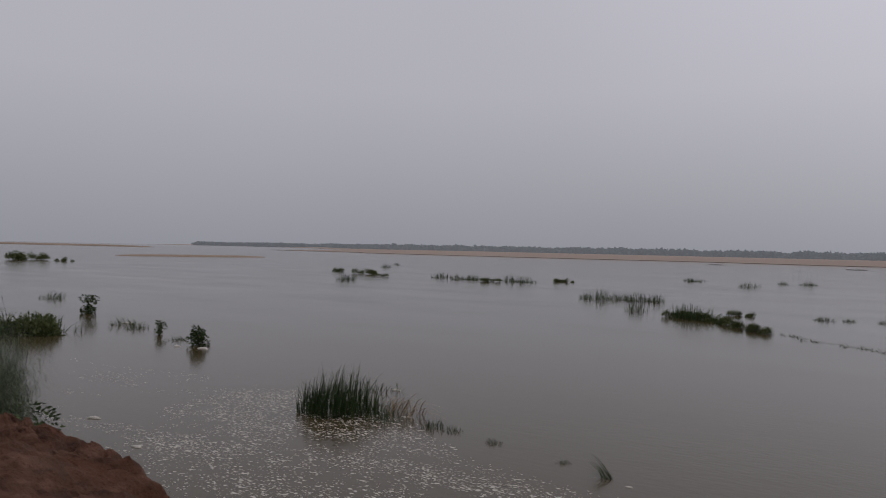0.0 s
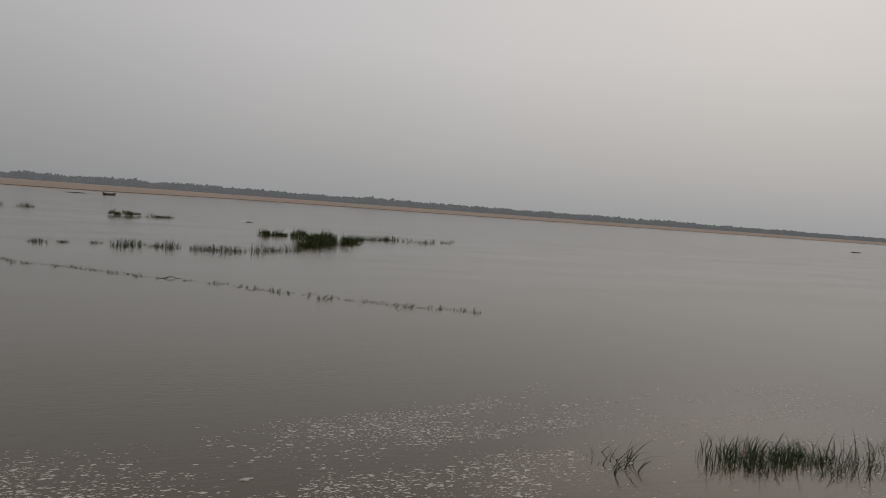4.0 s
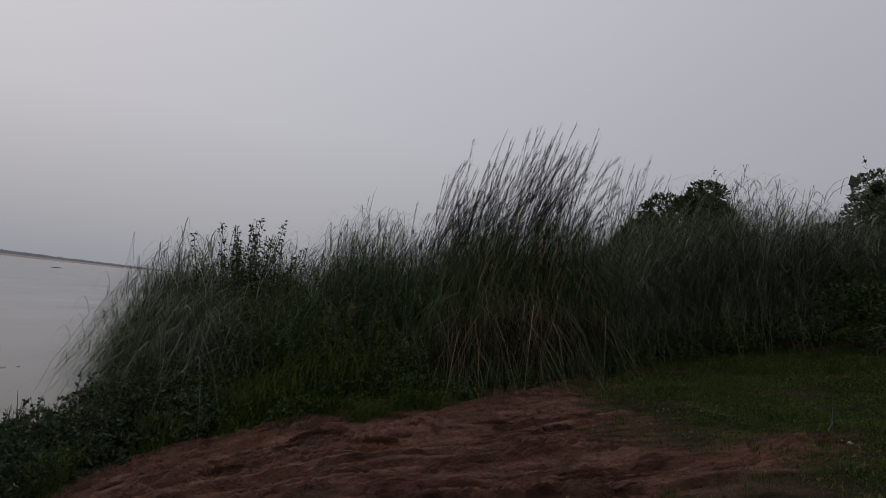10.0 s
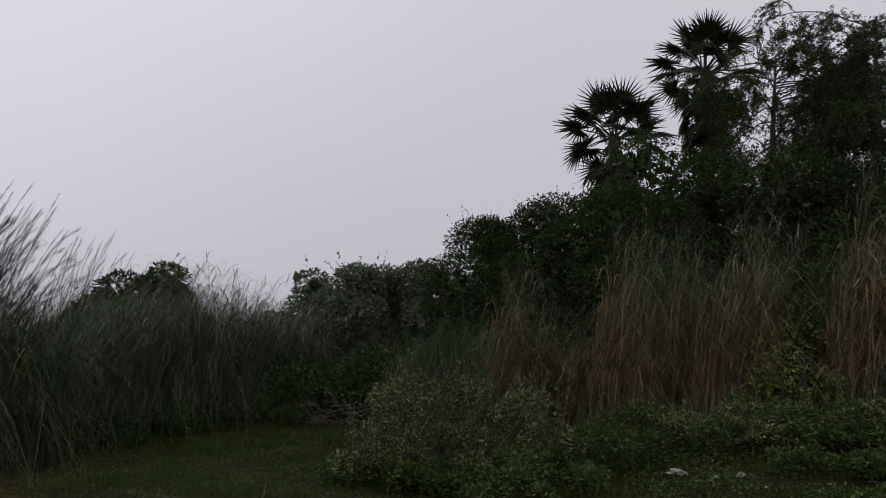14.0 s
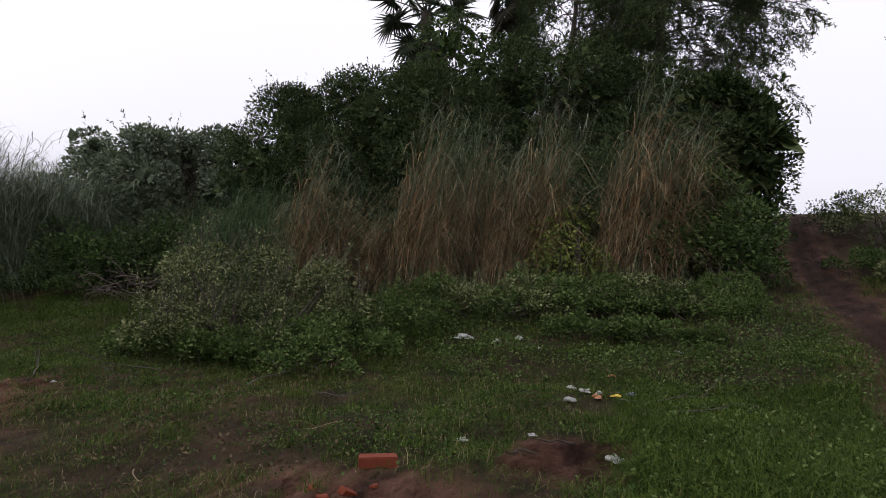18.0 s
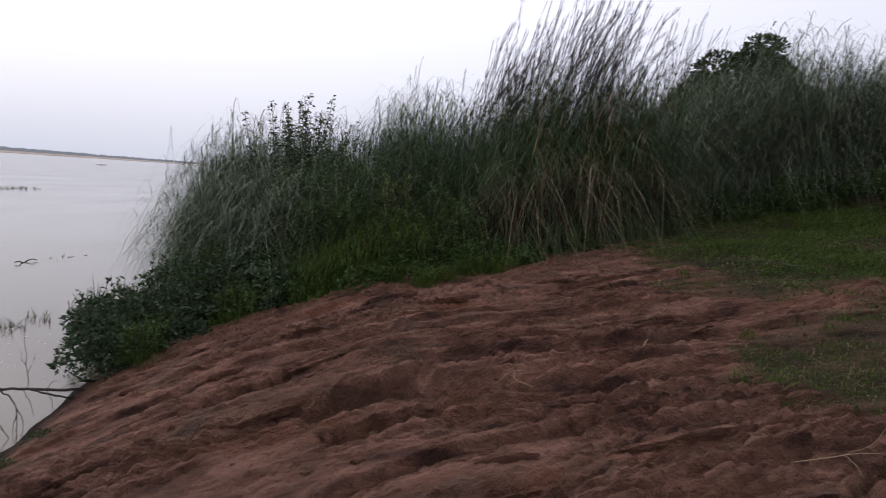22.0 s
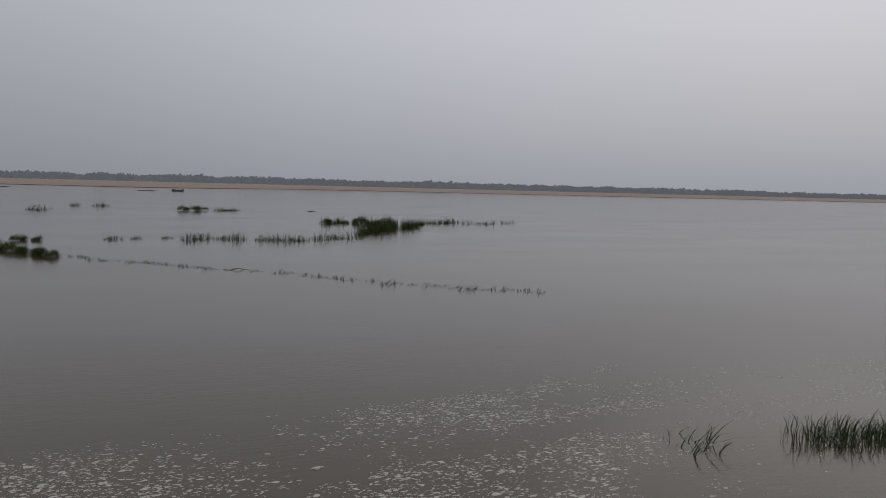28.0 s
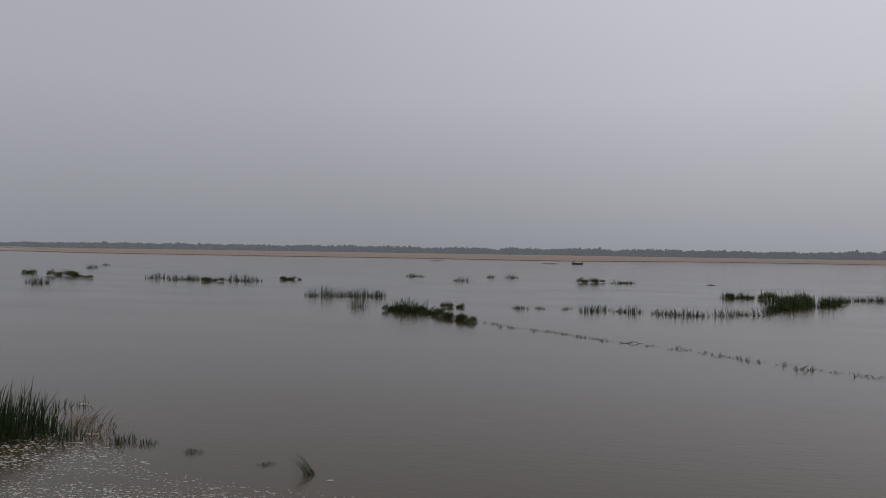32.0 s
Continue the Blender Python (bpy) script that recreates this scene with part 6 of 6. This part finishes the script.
for k, (x, y, w) in enumerate([(1.98, -3.62, 0.10), (2.10, -3.56, 0.07), (2.22, -3.66, 0.06), (1.88, -3.74, 0.05)]):
    brick_shard((x, y, float(ground_z(x, y)) + 0.012), w, 805 + k)


def litter(name, label, at, w, mat, seed, flat=0.35):
    """A crumpled scrap of plastic or paper."""
    rng = np.random.default_rng(seed)
    bm = bmesh.new()
    bmesh.ops.create_icosphere(bm, subdivisions=3, radius=0.5)
    for v in bm.verts:
        k = 0.95 + 0.75 * noise.noise(v.co * 2.6 + Vector((seed, 0, 0))) + 0.34 * noise.noise(v.co * 7.0 + Vector((0, seed, 0))) + rng.uniform(-0.07, 0.07)
        v.co = Vector((v.co.x * k * w, v.co.y * k * w * 0.7, max(v.co.z * k * flat * w, -0.04 * w)))
    me = bpy.data.meshes.new(name)
    bm.to_mesh(me)
    bm.free()
    me.materials.append(mat)
    ob = new(name, me)
    ob.matrix_world = pose(*at, 0, 0, float(rng.uniform(0, 360)))
    tagged(ob, label, "litter", "litter in the grass")


for k, (x, y, w, mat, lab) in enumerate([
    (3.15, -8.45, 0.30, BAG, "crumpled white plastic bag in the grass"), (2.72, -8.5, 0.18, BAG, "crumpled white plastic bag in the grass"), (2.52, -8.75, 0.2, BAG, "white plastic scrap in the grass"),
    (1.79, -4.9, 0.13, BAG, "crumpled pale paper scrap on the ground"), (1.13, -6.64, 0.13, BAG, "white plastic cup scrap in a litter heap"), (1.26, -6.68, 0.16, BAG, "grey-white plastic scrap in a litter heap"),
    (0.85, -6.64, 0.18, BAG_BLUE, "faded blue plastic packet in a litter heap"), (0.96, -6.54, 0.12, BAG_YELLOW, "bright yellow plastic wrapper in a litter heap"), (1.11, -6.45, 0.16, BAG_ORANGE, "orange-brown wrapper in a litter heap"),
    (1.15, -7.5, 0.14, BAG_ORANGE, "orange-brown wrapper in the grass"), (1.42, -6.88, 0.15, BAG, "grey plastic scrap in a litter heap"), (1.3, -6.2, 0.16, BAG, "muddy white plastic scrap by the litter heap"),
    (0.74, -5.05, 0.2, BAG, "muddy white plastic scrap by the litter heap"), (1.35, -5.15, 0.09, BAG, "small pale scrap on the ground"), (2.1, -8.2, 0.07, BAG, "small pale scrap on the ground"),
    (1.25, -9.0, 0.12, BAG, "small pale scrap on the ground"), (1.6, -8.7, 0.08, BAG, "small pale scrap on the ground"), (5.9, -4.9, 0.08, BAG, "small pale scrap on the ground"), (0.55, -8.5, 0.14, BAG_BLUE, "faded blue plastic packet in the grass"), (-0.9, -8.6, 0.07, BAG, "small pale scrap on the ground")]):
    litter("litter_scrap", lab, (x, y, float(ground_z(x, y)) + 0.02), w * 0.74, mat, 820 + k, 0.45)


def fallen_twig(at, length, turn, seed, mat=TWIG, r=0.009):
    rng = np.random.default_rng(seed)
    sets = [tube(p, rr, 4) for p, rr, _ in branch_tree(rng, (0, 0, 0.03), (1, 0.1, 0.05), length, r, 1, 0.6, 2, 0.1, 0.5)]
    v, f = join(*sets)
    cs, sn = math.cos(radians(turn)), math.sin(radians(turn))
    wx_, wy_ = at[0] + v[:, 0] * cs - v[:, 1] * sn, at[1] + v[:, 0] * sn + v[:, 1] * cs
    v[:, 2] = np.abs(v[:, 2]) * 0.5 + bank(wx_, wy_) - float(bank(*at)) + 0.06
    ob = new("fallen_twig", mesh_np("fallen_twig", v, f, mat, True))
    ob.matrix_world = pose(at[0], at[1], float(bank(*at)), 0, 0, turn)
    tagged(ob, "thin bare fallen twig lying on the ground", "twig", "fallen twigs")


for k, (x, y, ln, tr) in enumerate([(4.15, -5.5, 1.2, -65), (4.6, -6.45, 1.0, -175), (3.4, -5.5, 0.5, 200), (6.3, -5.0, 1.0, -40), (7.2, -4.6, 0.8, 10), (5.4, -5.7, 0.8, 60), (0.9, -6.3, 0.8, 200), (0.7, -6.0, 0.7, 170)]):
    fallen_twig((x, y), ln, tr, 850 + k, TWIG, 0.010)
for k, (x, y, ln, tr) in enumerate([(5.3, -0.34, 0.35, 80), (2.9, -1.8, 0.4, -100), (2.4, -2.7, 0.35, 30), (3.3, -3.4, 0.3, 140), (2.7, -4.7, 0.35, 60), (6.9, -0.6, 0.5, 95), (4.3, -1.0, 0.25, 20), (5.0, -2.0, 0.3, 130)]):
    fallen_twig((x, y), ln, tr, 870 + k, STRAW, 0.005)


def clod(at, w, seed):
    rng = np.random.default_rng(seed)
    bm = bmesh.new()
    bmesh.ops.create_icosphere(bm, subdivisions=3, radius=0.5)
    for v in bm.verts:
        k = 1 + 0.55 * noise.noise(v.co * 2.3 + Vector((seed, 0, 0)))
        k += 0.25 * noise.noise(v.co * 7 + Vector((0, seed, 0)))
        v.co = Vector((v.co.x * k * w, v.co.y * k * w * 0.75, v.co.z * k * w * 0.42))
    for f in bm.faces:
        f.smooth = True
    me = bpy.data.meshes.new("earth_clod")
    bm.to_mesh(me)
    bm.free()
    me.materials.append(CLOD)
    ob = new("earth_clod", me)
    ob.matrix_world = pose(*at, 0, 0, float(rng.uniform(0, 360)))
    tagged(ob, "lump of red-brown earth on the bank", "clod", "earth clods")


CLOD = plain_material("clod_earth", (0.06, 0.03, 0.02), (0.15, 0.08, 0.054), 0.95, 12, 1.0, 0.04, 0.05)
rng = np.random.default_rng(880)
spots = [(1.65, -3.45, 0.34), (1.35, -3.5, 0.16), (2.0, -3.6, 0.12)]
while len(spots) < 40:
    x, y = rng.uniform(2.5, 9), rng.uniform(-4.5, 2.8)
    if bare(x, y) > 0.7:
        spots.append((x, y, float(rng.uniform(0.03, 0.10))))
for k, (x, y, w) in enumerate(spots):
    clod((x, y, float(ground_z(x, y)) - 0.02 * w), w, 900 + k)

def slab_mesh(seed):
    """A ledge of crusted earth: lifted and undercut along one long edge, sunk into the ground along the other."""
    rng = np.random.default_rng(seed)
    n = 26
    th = np.linspace(0, 2 * np.pi, n, endpoint=False)
    out = 1 + 0.16 * np.sin(2 * th + rng.uniform(0, 6)) + 0.12 * np.sin(5 * th + rng.uniform(0, 6)) + rng.normal(0, 0.15, n)
    rings = []
    for r, drop in ((0.30, 0.0), (0.60, 0.0), (0.86, 0.0), (1.0, 0.05), (0.97, 0.45), (0.80, 1.0), (0.70, 1.6)):
        x, y = np.cos(th) * out * r, np.sin(th) * out * r
        z = 0.55 - 0.65 * y - 0.25 * x**2 + rng.normal(0, 0.10, n) - drop
        rings.append(np.stack([x, y, z], -1))
    v = np.concatenate(rings + [np.array([[0, 0, 0.58]])])
    k = len(rings)
    f = [(a * n + q, (a + 1) * n + q, (a + 1) * n + (q + 1) % n, a * n + (q + 1) % n) for a in range(k - 1) for q in range(n)]
    f += [(k * n, 2 * q, 2 * q + 1, (2 * q + 2) % n) for q in range(n // 2)]
    me = mesh_np("earth_ledge", v, np.array(f), EARTH)
    at = me.attributes.new("bare", "FLOAT", "POINT")
    at.data.foreach_set("value", np.ones(len(v), np.float32))
    return me


SLABS = [slab_mesh(700 + k) for k in range(9)]
rng = np.random.default_rng(889)
count = 0
while count < 45:
    x, y = float(rng.uniform(2.4, 8.8)), float(rng.uniform(-3.2, 2.7))
    wild_here = float(vnoise(x, y, 1.1, 39)) + 0.35 * float(vnoise(x, y, 0.4, 40))
    if float(bare(x, y)) < 0.85 or wild_here < rng.uniform(-0.5, 0.5):
        continue
    ln, wd, hi = float(rng.uniform(0.09, 0.30)), float(rng.uniform(0.05, 0.12)), float(rng.uniform(0.03, 0.07))
    s = 0.10
    gu = (float(bank(x, y - s)) - float(bank(x, y + s))) / (2 * s)
    ob = new("earth_ledge", SLABS[count % 9])
    tilt = Matrix.Rotation(-math.atan(gu), 4, "X")
    ob.matrix_world = Matrix.Translation((x, y, float(ground_z(x, y)) + 0.005 - 0.35 * hi)) @ tilt @ Matrix.Rotation(radians(-81 + float(rng.normal(0, 13))), 4, "Z") @ Matrix.Diagonal((ln, wd, hi, 1))
    tagged(ob, "crumbling ledge of red-brown crusted earth", "earth ledge", "earth ledges")
    count += 1

# left bank: grass and weeds where the bluff drops to the water
for k, (x, y, s, tall) in enumerate([(-9.9, 4.15, 0.8, 1.45), (-10.6, 4.4, 0.9, 1.5), (-11.6, 4.6, 1.0, 1.4), (-9.2, 4.1, 0.5, 1.1), (-13.0, 4.8, 1.0, 1.3), (-8.6, 3.95, 0.35, 1.0)]):
    cane_clump(TUFTED[k % 3], (x, y, float(ground_z(x, y))), "straggling pale grass on the bank bluff", "bluff grass", 0, s * 0.5, tall * 1.05)
shrub("bank_weed", "dark leafy weed hanging over the bluff", (-8.9, 3.95, float(bank(-8.9, 3.95))), 0.3, 0.25, 0.75, 420, 0.07, LEAF_DARK, 930, "weeds", lump=0.25, k=12)
shrub("bank_weed", "dark leafy weed hanging over the bluff", (-9.6, 4.2, float(bank(-9.6, 4.2))), 0.45, 0.3, 0.5, 500, 0.07, LEAF_DARK, 931, "weeds", lump=0.3, k=12)
shrub("bank_weed", "dark leafy weed at the foot of the bluff", (-9.9, 4.5, max(0.0, float(bank(-9.9, 4.5)))), 0.35, 0.3, 0.9, 700, 0.07, LEAF_DARK, 932, "weeds", lump=0.22, k=14)
for k, (x, y) in enumerate([(3.9, 3.0), (4.2, 2.9), (5.9, 2.95), (6.6, 2.9), (2.6, 2.6)]):
    shrub("edge_weed", "small mossy green weeds on the bank's lip", (x, y, float(ground_z(x, y)) - 0.02), 0.2, 0.12, 0.1, 260, 0.03, REED, 940 + k, "weeds", "weeds on the bank's lip", lump=0.5, k=8, stems=2)


def rotten_wood(at, length, turn, seed):
    """A half-buried piece of dark rotten wood."""
    rng = np.random.default_rng(seed)
    t = np.linspace(-0.5, 0.5, 8)
    path = np.stack([t * length, 0.03 * rng.normal(0, 1, 8), 0.015 + 0.012 * rng.normal(0, 1, 8)], -1)
    v, f = tube(path, 0.011 * (1 - 0.9 * np.abs(t) ** 3) * rng.uniform(0.5, 1.4, 8), 7)
    v[:, 2] *= 0.55
    ob = new("rotten_wood", mesh_np("rotten_wood", v, f, ROTTEN, True))
    ob.matrix_world = pose(*at, 0, 0, turn)
    tagged(ob, "dark rotten wood piece half buried in mud", "wood", "rotten wood pieces")


for k, (x, y, ln, tr) in enumerate([(1.15, -4.95, 0.30, 12), (0.95, -4.8, 0.22, -25), (1.3, -4.7, 0.24, 40)]):
    rotten_wood((x, y, float(ground_z(x, y)) + 0.015), ln, tr, 960 + k)
EDGE_GRASS = [tuft_mesh("grass_tuft", 970 + k, 60, 0.12, 0.05, 0.16, 0.9, 0.007, LAWN, (0, -0.1), 1.4, 0.4, 3) for k in range(3)]
rng = np.random.default_rng(980)
spots = []
while len(spots) < 130:
    x, y = rng.uniform(2.0, 11.0), rng.uniform(-5.0, 2.6)
    b_ = float(bare(x, y))
    if 0.35 < b_ < 0.97 and (x > 6.5 or y < -1.2):
        spots.append((x, y))
for q, (x, y) in enumerate(spots):
    put("grass_tuft", EDGE_GRASS[q % 3], (x, y, float(ground_z(x, y)) + 0.08), float(rng.uniform(0, 360)), float(rng.uniform(0.6, 1.3)), "small green grass tuft on bare earth", "grass", "grass tufts on bare earth")
